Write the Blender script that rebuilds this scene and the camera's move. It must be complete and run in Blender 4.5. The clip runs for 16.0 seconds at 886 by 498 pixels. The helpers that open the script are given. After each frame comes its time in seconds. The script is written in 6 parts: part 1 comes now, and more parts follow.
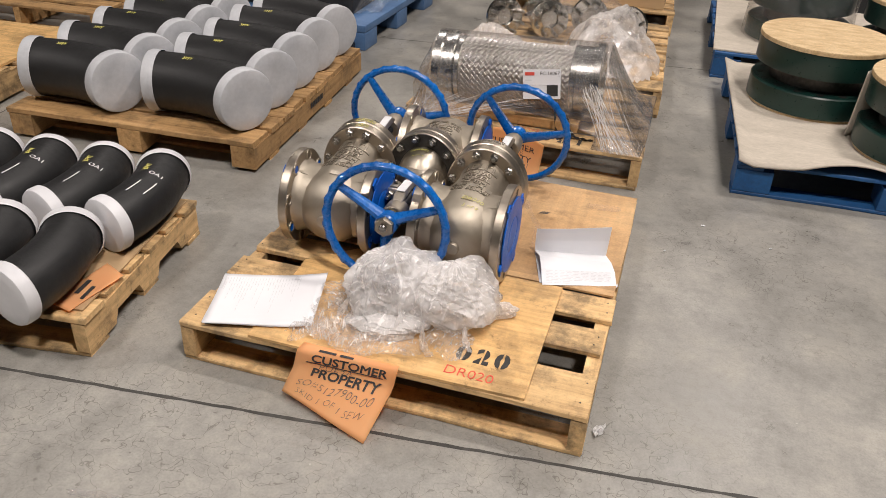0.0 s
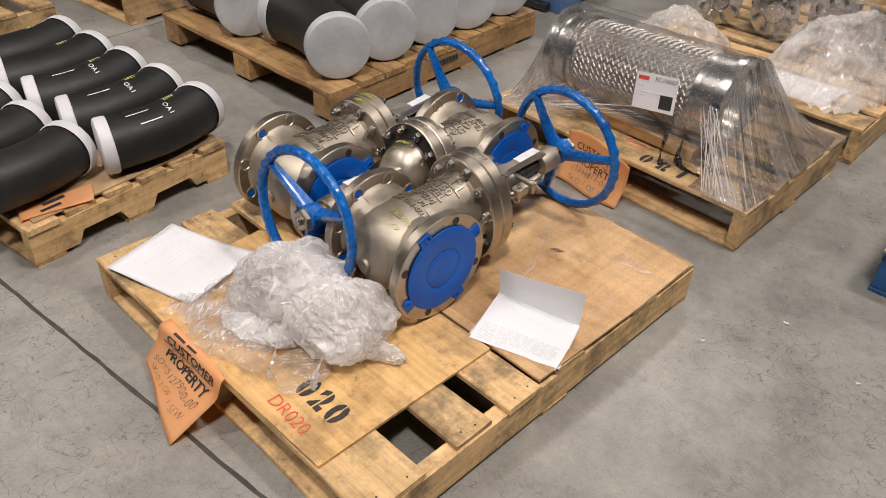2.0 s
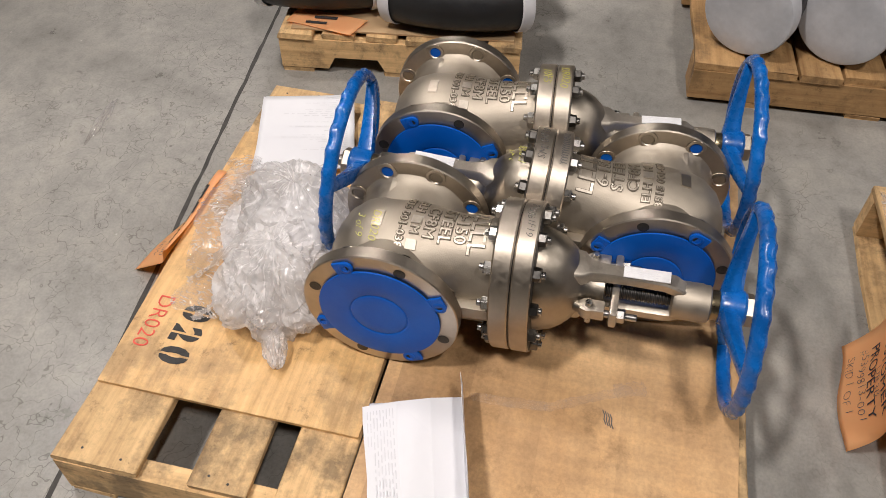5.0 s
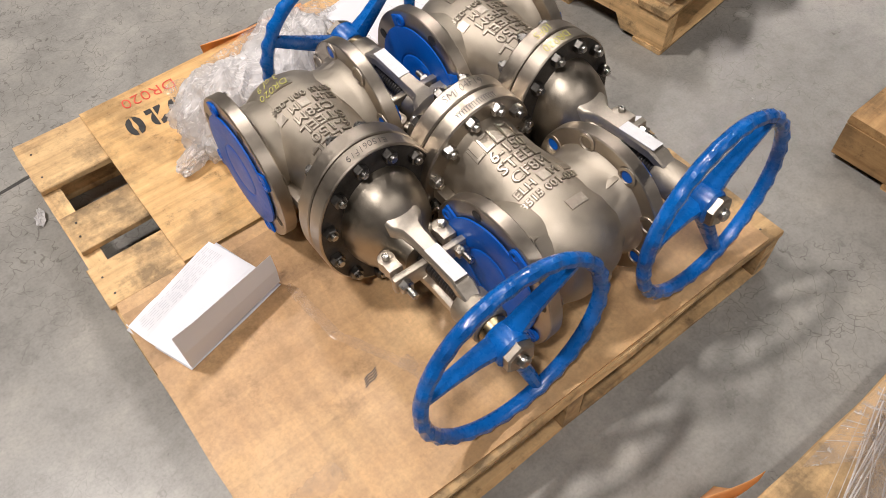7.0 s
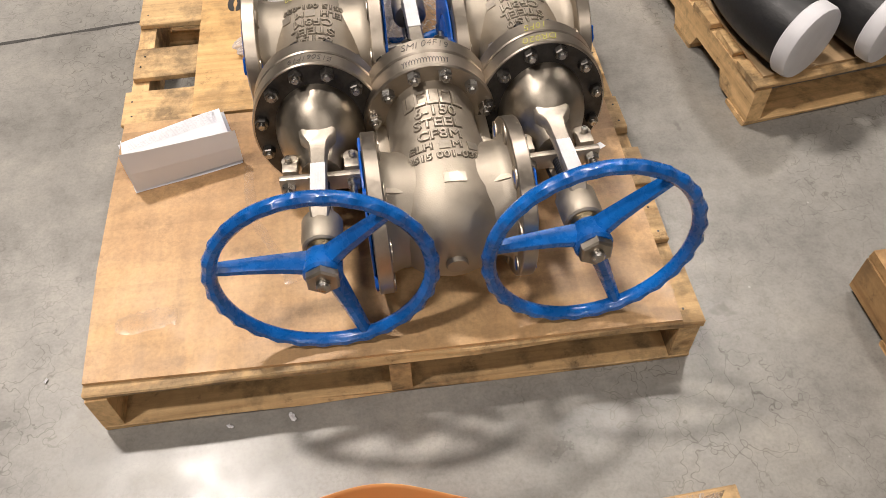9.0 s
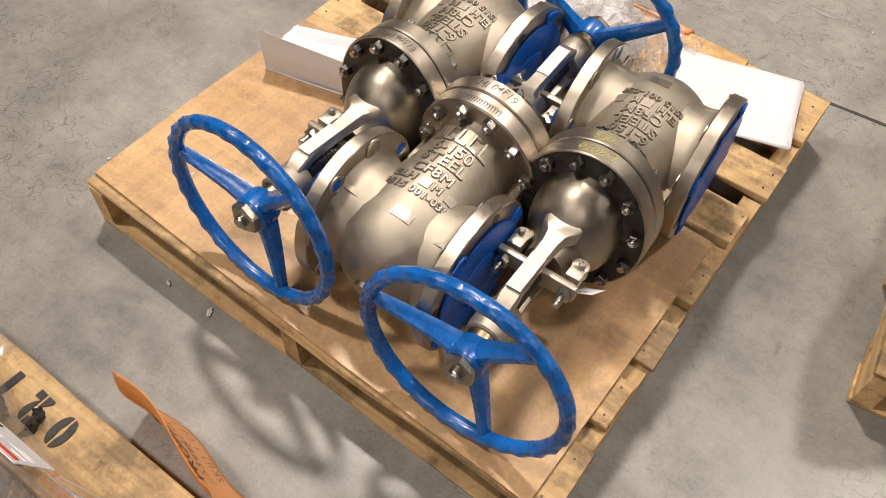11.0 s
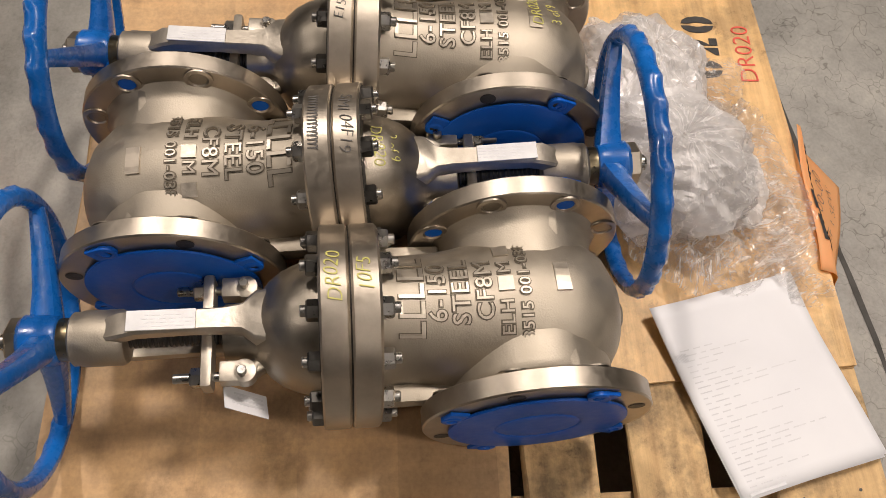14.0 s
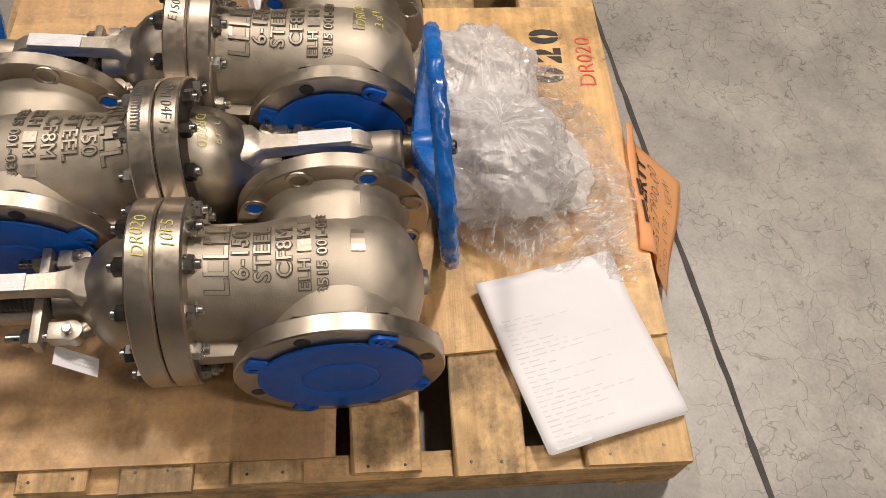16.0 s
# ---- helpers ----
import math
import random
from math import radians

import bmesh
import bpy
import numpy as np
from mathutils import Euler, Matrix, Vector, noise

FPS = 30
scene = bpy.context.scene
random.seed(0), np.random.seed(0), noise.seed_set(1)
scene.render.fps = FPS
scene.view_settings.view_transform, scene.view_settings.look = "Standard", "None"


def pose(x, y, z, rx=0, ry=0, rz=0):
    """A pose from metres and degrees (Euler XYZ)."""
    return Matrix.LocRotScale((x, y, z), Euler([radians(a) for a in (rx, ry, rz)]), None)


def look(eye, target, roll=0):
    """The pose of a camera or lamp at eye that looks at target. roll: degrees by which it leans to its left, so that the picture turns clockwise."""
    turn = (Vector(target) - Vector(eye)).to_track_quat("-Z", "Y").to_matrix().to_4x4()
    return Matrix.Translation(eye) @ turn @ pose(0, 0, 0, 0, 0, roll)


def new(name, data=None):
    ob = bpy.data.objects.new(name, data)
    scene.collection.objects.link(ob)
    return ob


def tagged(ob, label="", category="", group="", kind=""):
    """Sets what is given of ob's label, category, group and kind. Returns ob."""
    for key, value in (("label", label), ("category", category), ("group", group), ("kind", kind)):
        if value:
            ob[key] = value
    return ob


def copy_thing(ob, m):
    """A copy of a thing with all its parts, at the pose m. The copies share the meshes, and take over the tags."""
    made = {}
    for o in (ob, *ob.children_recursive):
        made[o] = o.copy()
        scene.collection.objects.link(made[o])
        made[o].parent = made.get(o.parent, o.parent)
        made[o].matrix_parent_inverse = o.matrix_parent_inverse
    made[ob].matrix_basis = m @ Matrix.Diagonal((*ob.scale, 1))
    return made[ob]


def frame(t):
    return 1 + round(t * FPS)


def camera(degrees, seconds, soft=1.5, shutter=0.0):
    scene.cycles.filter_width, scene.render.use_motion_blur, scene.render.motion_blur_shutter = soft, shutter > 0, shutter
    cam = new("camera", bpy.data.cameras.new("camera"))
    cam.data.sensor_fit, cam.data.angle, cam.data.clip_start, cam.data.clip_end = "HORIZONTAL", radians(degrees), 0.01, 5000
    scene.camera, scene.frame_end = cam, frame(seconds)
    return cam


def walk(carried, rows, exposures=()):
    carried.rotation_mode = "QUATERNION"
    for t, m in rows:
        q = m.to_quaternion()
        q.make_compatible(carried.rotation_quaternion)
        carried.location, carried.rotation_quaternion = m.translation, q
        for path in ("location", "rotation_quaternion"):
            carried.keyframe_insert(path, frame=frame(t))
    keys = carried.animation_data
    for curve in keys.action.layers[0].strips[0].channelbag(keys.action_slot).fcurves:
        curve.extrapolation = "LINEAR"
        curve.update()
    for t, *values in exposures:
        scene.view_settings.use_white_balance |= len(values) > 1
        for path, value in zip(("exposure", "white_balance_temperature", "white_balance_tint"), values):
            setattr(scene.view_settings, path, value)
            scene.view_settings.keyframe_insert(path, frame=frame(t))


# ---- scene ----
cam = camera(57.8, 16.0, 0.8)
PATH = [
    (0, (1.113, -1.427, 1.417), (0.648, 0.212, 0.369), 2.8),
    (0.5, (1.283, -1.164, 1.408), (0.68, 0.409, 0.331), 3.1),
    (1, (1.458, -0.95, 1.415), (0.696, 0.519, 0.292), 3.3),
    (1.5, (1.655, -0.791, 1.432), (0.705, 0.536, 0.277), 2.7),
    (2, (1.776, -0.566, 1.426), (0.672, 0.598, 0.233), 2.8),
    (2.5, (1.84, -0.296, 1.429), (0.561, 0.65, 0.218), 1.7),
    (3, (1.907, -0.069, 1.436), (0.512, 0.662, 0.203), 1.0),
    (3.5, (1.962, 0.138, 1.443), (0.492, 0.663, 0.193), 0.8),
    (4, (1.859, 0.363, 1.401), (0.369, 0.662, 0.1), 0.8),
    (4.2, (1.806, 0.456, 1.402), (0.325, 0.642, 0.071), 0.9),
    (6.3, (1.218, 1.248, 1.307), (0.358, 0.426, -0.301), -2.3),
    (6.5, (1.179, 1.317, 1.298), (0.361, 0.447, -0.306), -2.3),
    (7, (1.057, 1.5, 1.368), (0.363, 0.566, -0.258), -2.0),
    (7.5, (0.915, 1.662, 1.353), (0.299, 0.66, -0.264), -1.0),
    (8, (0.793, 1.798, 1.324), (0.269, 0.731, -0.285), -0.4),
    (8.2, (0.77, 1.861, 1.338), (0.295, 0.764, -0.266), -0.2),
    (10.3, (0.073, 1.754, 1.34), (0.528, 0.632, -0.252), 1.4),
    (10.5, (0.045, 1.713, 1.383), (0.506, 0.649, -0.247), 4.3),
    (11, (-0.06, 1.576, 1.361), (0.588, 0.623, -0.274), 3.7),
    (11.5, (-0.066, 1.333, 1.354), (0.692, 0.533, -0.315), 4.2),
    (12, (-0.071, 1.125, 1.343), (0.715, 0.514, -0.392), 5.4),
    (12.5, (-0.08, 1.029, 1.312), (0.747, 0.562, -0.448), 6.2),
    (13, (-0.025, 0.903, 1.295), (0.818, 0.575, -0.489), 7.1),
    (13.5, (-0.029, 0.795, 1.264), (0.825, 0.593, -0.533), 6.2),
    (14, (-0.13, 0.671, 1.241), (0.738, 0.555, -0.557), 5.5),
    (14.5, (-0.194, 0.66, 1.264), (0.722, 0.584, -0.512), 4.3),
    (15, (-0.272, 0.631, 1.3), (0.683, 0.55, -0.456), 3.5),
    (15.5, (-0.306, 0.516, 1.31), (0.67, 0.408, -0.433), 3.6),
    (16, (-0.292, 0.43, 1.292), (0.696, 0.307, -0.442), 4.1),
]
# the clip's camera brightens a little on the far side and turns warmer
EXPOSURES = [(0, 0.03, 6500, 10), (1.5, -0.04, 6480, 10), (2.5, -0.1, 6420, 10), (3.5, -0.19, 6420, 10), (6.5, -0.03, 6380, 10), (8, 0.1, 6450, 10), (10.5, 0.15, 6900, 10), (12, 0.0, 6800, 10), (13, -0.19, 6820, 11), (14.5, -0.24, 6900, 11), (16, -0.17, 6980, 11)]
walk(cam, [(t, look(eye, target, roll)) for t, eye, target, roll in PATH], EXPOSURES)


# ---------------------------------------------------------------- light
world = bpy.data.worlds.new("world")
scene.world = world
world.use_nodes = True
world.node_tree.nodes["Background"].inputs[0].default_value = (0.9, 0.95, 1.0, 1)
world.node_tree.nodes["Background"].inputs[1].default_value = 0.03
scene.view_settings.exposure = 0.0


def high_bay(x, y, watts, z=7.6, sx=1.0, sy=0.4):
    lamp = bpy.data.lights.new("high_bay_lamp", "AREA")
    lamp.shape, lamp.size, lamp.size_y = "RECTANGLE", sx, sy
    lamp.energy, lamp.color = watts, (1.0, 0.915, 0.862)
    ob = new("high_bay_lamp", lamp)
    ob.matrix_world = pose(x, y, z)
    return ob


high_bay(3.0, -2.0, 520)
high_bay(3.7, 2.7, 330)
high_bay(-2.2, -3.2, 290)
high_bay(2.4, 8.6, 160)
high_bay(-3.0, 8.2, 170)
high_bay(-7.4, -3.0, 120)
high_bay(-12.4, -3.0, 150)

# ---------------------------------------------------------------- materials


def node(nt, kind, **values):
    n = nt.nodes.new(kind)
    for k, v in values.items():
        n.inputs[k].default_value = v
    return n


def ramp(nt, fac, stops):
    r = nt.nodes.new("ShaderNodeValToRGB")
    el = r.color_ramp.elements
    el[0].position, el[0].color = stops[0][0], (*stops[0][1], 1)
    el[1].position, el[1].color = stops[-1][0], (*stops[-1][1], 1)
    for p, c in stops[1:-1]:
        e = el.new(p)
        e.color = (*c, 1)
    nt.links.new(fac, r.inputs[0])
    return r.outputs[0]


def noise_tex(nt, vec, scale, detail=5.0, rough=0.55):
    n = node(nt, "ShaderNodeTexNoise", Scale=scale, Detail=detail, Roughness=rough)
    nt.links.new(vec, n.inputs["Vector"])
    return n.outputs["Fac"]


def mix_col(nt, mode, fac, a, b):
    m = nt.nodes.new("ShaderNodeMix")
    m.data_type, m.blend_type = "RGBA", mode
    for sock, v in ((m.inputs[0], fac), (m.inputs[6], a), (m.inputs[7], b)):
        if isinstance(v, bpy.types.NodeSocket):
            nt.links.new(v, sock)
        else:
            sock.default_value = v if isinstance(v, float) else (*v, 1)
    return m.outputs[2]


def mat(name, dark, light, scale=8.0, rough=(0.4, 0.6), metal=0.0, bump=0.0, bscale=60.0, stretch=(1, 1, 1), shift=True, vary=0.0, fine=0.0, coat=0.0, depth=0.004):
    """A surface with two scales of variation, in object space."""
    m = bpy.data.materials.new(name)
    m.use_nodes = True
    nt = m.node_tree
    p = nt.nodes["Principled BSDF"]
    co = nt.nodes.new("ShaderNodeTexCoord")
    mp = nt.nodes.new("ShaderNodeMapping")
    mp.inputs["Scale"].default_value = stretch
    nt.links.new(co.outputs["Object"], mp.inputs["Vector"])
    vec = mp.outputs[0]
    info = nt.nodes.new("ShaderNodeObjectInfo")
    if shift:
        add = nt.nodes.new("ShaderNodeVectorMath")
        add.operation = "MULTIPLY_ADD"
        add.inputs[1].default_value = (17, 31, 23)
        nt.links.new(info.outputs["Random"], add.inputs[0])
        nt.links.new(vec, add.inputs[2])
        vec = add.outputs[0]
    n1 = noise_tex(nt, vec, scale)
    n2 = noise_tex(nt, vec, scale * 7.3, 6.0, 0.65)
    mid = tuple((a + b) / 2 for a, b in zip(dark, light))
    col = ramp(nt, n1, [(0.28, dark), (0.5, mid), (0.72, light)])
    if fine:
        f = ramp(nt, n2, [(0.3, (1 - fine,) * 3), (0.7, (1 + fine * 0.4,) * 3)])
        col = mix_col(nt, "MULTIPLY", 1.0, col, f)
    if vary:
        v = ramp(nt, info.outputs["Random"], [(0.0, (1 - vary,) * 3), (1.0, (1 + vary * 0.5,) * 3)])
        col = mix_col(nt, "MULTIPLY", 1.0, col, v)
    nt.links.new(col, p.inputs["Base Color"])
    mr = nt.nodes.new("ShaderNodeMapRange")
    mr.inputs[1].default_value, mr.inputs[2].default_value = 0.3, 0.7
    mr.inputs[3].default_value, mr.inputs[4].default_value = rough
    nt.links.new(n2, mr.inputs[0])
    nt.links.new(mr.outputs[0], p.inputs["Roughness"])
    p.inputs["Metallic"].default_value = metal
    p.inputs["Coat Weight"].default_value = coat
    if bump:
        n3 = noise_tex(nt, vec, bscale, 4.0)
        b = nt.nodes.new("ShaderNodeBump")
        b.inputs["Strength"].default_value = bump
        b.inputs["Distance"].default_value = depth
        nt.links.new(n3, b.inputs["Height"])
        nt.links.new(b.outputs[0], p.inputs["Normal"])
    return m


def wood(name, dark, light, along="x", stain=0.58, rough=(0.55, 0.8), vary=0.25):
    """Sawn timber: long grain, knots and grey-brown stains."""
    m = bpy.data.materials.new(name)
    m.use_nodes = True
    nt = m.node_tree
    p = nt.nodes["Principled BSDF"]
    co = nt.nodes.new("ShaderNodeTexCoord")
    info = nt.nodes.new("ShaderNodeObjectInfo")
    add = nt.nodes.new("ShaderNodeVectorMath")
    add.operation = "MULTIPLY_ADD"
    add.inputs[1].default_value = (7, 13, 5)
    nt.links.new(info.outputs["Random"], add.inputs[0])
    nt.links.new(co.outputs["Object"], add.inputs[2])
    mp = nt.nodes.new("ShaderNodeMapping")
    mp.inputs["Scale"].default_value = (1.5, 26, 26) if along == "x" else (26, 1.5, 26)
    nt.links.new(add.outputs[0], mp.inputs["Vector"])
    g = noise_tex(nt, mp.outputs[0], 2.2, 7.0, 0.62)
    mid = tuple((a * 0.45 + b * 0.55) for a, b in zip(dark, light))
    col = ramp(nt, g, [(0.25, dark), (0.46, mid), (0.7, light)])
    s = noise_tex(nt, add.outputs[0], 7.0, 6.0, 0.7)
    st = ramp(nt, s, [(0.38, (1 - stain, 1 - stain * 0.98, 1 - stain * 0.94)), (0.52, (1, 1, 1))])
    col = mix_col(nt, "MULTIPLY", 1.0, col, st)
    d = noise_tex(nt, add.outputs[0], 26.0, 8.0, 0.78)
    col = mix_col(nt, "MULTIPLY", 1.0, col, ramp(nt, d, [(0.31, (0.42, 0.39, 0.36)), (0.42, (0.97, 0.965, 0.95)), (0.6, (1.14, 1.13, 1.11))]))
    k = nt.nodes.new("ShaderNodeTexVoronoi")
    k.inputs["Scale"].default_value = 5.0
    nt.links.new(add.outputs[0], k.inputs["Vector"])
    kn = ramp(nt, k.outputs["Distance"], [(0.03, (0.42, 0.36, 0.3)), (0.09, (1, 1, 1))])
    col = mix_col(nt, "MULTIPLY", 0.7, col, kn)
    v = ramp(nt, info.outputs["Random"], [(0.0, (1 - vary,) * 3), (1.0, (1 + vary * 0.4, 1 + vary * 0.35, 1 + vary * 0.3))])
    col = mix_col(nt, "MULTIPLY", 1.0, col, v)
    nt.links.new(col, p.inputs["Base Color"])
    p.inputs["Roughness"].default_value = sum(rough) / 2
    b = nt.nodes.new("ShaderNodeBump")
    b.inputs["Strength"].default_value, b.inputs["Distance"].default_value = 0.5, 0.003
    nt.links.new(g, b.inputs["Height"])
    nt.links.new(b.outputs[0], p.inputs["Normal"])
    return m


def film(name, clear=0.7, tint=(0.93, 0.93, 0.95), scale=14.0, rough=0.16, lo=0.2, milky=0.5, ior=1.4, wrinkle=(5.0, 0.3, 0.004), shine=0.0, gloss=0.12, twist=0.0):
    """Stretch film: mostly clear, milky where it is folded, with sharp glints."""
    m = bpy.data.materials.new(name)
    m.use_nodes = True
    nt = m.node_tree
    p = nt.nodes["Principled BSDF"]
    out = nt.nodes["Material Output"]
    p.inputs["Base Color"].default_value = (*tint, 1)
    p.inputs["Roughness"].default_value = rough
    p.inputs["Specular IOR Level"].default_value = 0.9
    co = nt.nodes.new("ShaderNodeTexCoord")
    n1 = noise_tex(nt, co.outputs["Object"], scale, 8.0, 0.7)
    n1.node.inputs["Distortion"].default_value = twist
    n2 = noise_tex(nt, co.outputs["Object"], scale * wrinkle[0], 6.0, 0.6)
    n2.node.inputs["Distortion"].default_value = twist * 1.5
    mr = nt.nodes.new("ShaderNodeMapRange")
    mr.inputs[1].default_value, mr.inputs[2].default_value = 0.32, 0.68
    mr.inputs[3].default_value, mr.inputs[4].default_value = lo, milky
    nt.links.new(n1, mr.inputs[0])
    b = nt.nodes.new("ShaderNodeBump")
    b.inputs["Strength"].default_value, b.inputs["Distance"].default_value = wrinkle[1:]
    nt.links.new(n2, b.inputs["Height"])
    tl = nt.nodes.new("ShaderNodeBsdfTranslucent")
    tl.inputs[0].default_value = (*tint, 1)
    half = nt.nodes.new("ShaderNodeMixShader")
    half.inputs[0].default_value = 0.3
    nt.links.new(p.outputs[0], half.inputs[1])
    nt.links.new(tl.outputs[0], half.inputs[2])
    tr = nt.nodes.new("ShaderNodeBsdfTransparent")
    tr.inputs[0].default_value = (0.97, 0.96, 0.95, 1)
    gl = nt.nodes.new("ShaderNodeBsdfGlossy")
    gl.inputs["Roughness"].default_value = gloss
    nt.links.new(b.outputs[0], gl.inputs["Normal"])
    lw = nt.nodes.new("ShaderNodeFresnel")
    lw.inputs["IOR"].default_value = ior
    nt.links.new(b.outputs[0], lw.inputs["Normal"])
    a = nt.nodes.new("ShaderNodeMixShader")
    nt.links.new(mr.outputs[0], a.inputs[0])
    nt.links.new(tr.outputs[0], a.inputs[1])
    nt.links.new(half.outputs[0], a.inputs[2])
    c = nt.nodes.new("ShaderNodeMixShader")
    more = nt.nodes.new("ShaderNodeMath")
    more.operation, more.use_clamp = "MULTIPLY_ADD", True
    more.inputs[1].default_value, more.inputs[2].default_value = 0.4, shine
    nt.links.new(lw.outputs[0], more.inputs[0])
    nt.links.new(more.outputs[0], c.inputs[0])
    nt.links.new(a.outputs[0], c.inputs[1])
    nt.links.new(gl.outputs[0], c.inputs[2])
    nt.links.new(c.outputs[0], out.inputs[0])
    return m


def creased_film(name, lo, hi, streak, across=60.0, along=3.0, gloss=0.14, glint=0.3, tint=(0.96, 0.95, 0.95), cloud=9.0):
    """Thin film: clear, with milky folds and bright creases that follow the mesh's own u, v."""
    m = bpy.data.materials.new(name)
    m.use_nodes = True
    nt = m.node_tree
    p = nt.nodes["Principled BSDF"]
    out = nt.nodes["Material Output"]
    p.inputs["Base Color"].default_value = (*tint, 1)
    p.inputs["Roughness"].default_value = 0.35
    co = nt.nodes.new("ShaderNodeTexCoord")
    mp = nt.nodes.new("ShaderNodeMapping")
    mp.inputs["Scale"].default_value = (across, along, 1)
    nt.links.new(co.outputs["UV"], mp.inputs["Vector"])
    n1 = noise_tex(nt, mp.outputs[0], 1.0, 6.0, 0.62)
    n1.node.inputs["Distortion"].default_value = 0.7
    n2 = noise_tex(nt, co.outputs["Object"], cloud, 6.0, 0.6)
    n3 = noise_tex(nt, co.outputs["Object"], 70.0, 5.0, 0.65)
    n3.node.inputs["Distortion"].default_value = 1.2
    cloudy = nt.nodes.new("ShaderNodeMapRange")
    cloudy.inputs[1].default_value, cloudy.inputs[2].default_value = 0.34, 0.66
    cloudy.inputs[3].default_value, cloudy.inputs[4].default_value = lo, hi
    nt.links.new(n2, cloudy.inputs[0])
    line = nt.nodes.new("ShaderNodeMapRange")
    line.inputs[1].default_value, line.inputs[2].default_value = 0.54, 0.68
    line.inputs[3].default_value, line.inputs[4].default_value = 0.0, streak
    nt.links.new(n1, line.inputs[0])
    crinkle = nt.nodes.new("ShaderNodeMapRange")
    crinkle.inputs[1].default_value, crinkle.inputs[2].default_value = 0.56, 0.7
    crinkle.inputs[3].default_value, crinkle.inputs[4].default_value = 0.0, streak * 0.7
    nt.links.new(n3, crinkle.inputs[0])
    add = nt.nodes.new("ShaderNodeMath")
    add.operation = "ADD"
    nt.links.new(line.outputs[0], add.inputs[0])
    nt.links.new(crinkle.outputs[0], add.inputs[1])
    fac = nt.nodes.new("ShaderNodeMath")
    fac.operation, fac.use_clamp = "ADD", True
    nt.links.new(cloudy.outputs[0], fac.inputs[0])
    nt.links.new(add.outputs[0], fac.inputs[1])
    b = nt.nodes.new("ShaderNodeBump")
    b.inputs["Strength"].default_value, b.inputs["Distance"].default_value = 0.7, 0.004
    nt.links.new(add.outputs[0], b.inputs["Height"])
    tl = nt.nodes.new("ShaderNodeBsdfTranslucent")
    tl.inputs[0].default_value = (*tint, 1)
    white = nt.nodes.new("ShaderNodeMixShader")
    white.inputs[0].default_value = 0.5
    nt.links.new(p.outputs[0], white.inputs[1])
    nt.links.new(tl.outputs[0], white.inputs[2])
    tr = nt.nodes.new("ShaderNodeBsdfTransparent")
    tr.inputs[0].default_value = (0.98, 0.975, 0.97, 1)
    a = nt.nodes.new("ShaderNodeMixShader")
    nt.links.new(fac.outputs[0], a.inputs[0])
    nt.links.new(tr.outputs[0], a.inputs[1])
    nt.links.new(white.outputs[0], a.inputs[2])
    gl = nt.nodes.new("ShaderNodeBsdfGlossy")
    gl.inputs["Roughness"].default_value = gloss
    nt.links.new(b.outputs[0], gl.inputs["Normal"])
    fr = nt.nodes.new("ShaderNodeFresnel")
    fr.inputs["IOR"].default_value = 1.35
    nt.links.new(b.outputs[0], fr.inputs["Normal"])
    k = nt.nodes.new("ShaderNodeMath")
    k.operation, k.use_clamp = "MULTIPLY_ADD", True
    k.inputs[1].default_value, k.inputs[2].default_value = glint, 0.03
    nt.links.new(fr.outputs[0], k.inputs[0])
    c = nt.nodes.new("ShaderNodeMixShader")
    nt.links.new(k.outputs[0], c.inputs[0])
    nt.links.new(a.outputs[0], c.inputs[1])
    nt.links.new(gl.outputs[0], c.inputs[2])
    nt.links.new(c.outputs[0], out.inputs[0])
    return m


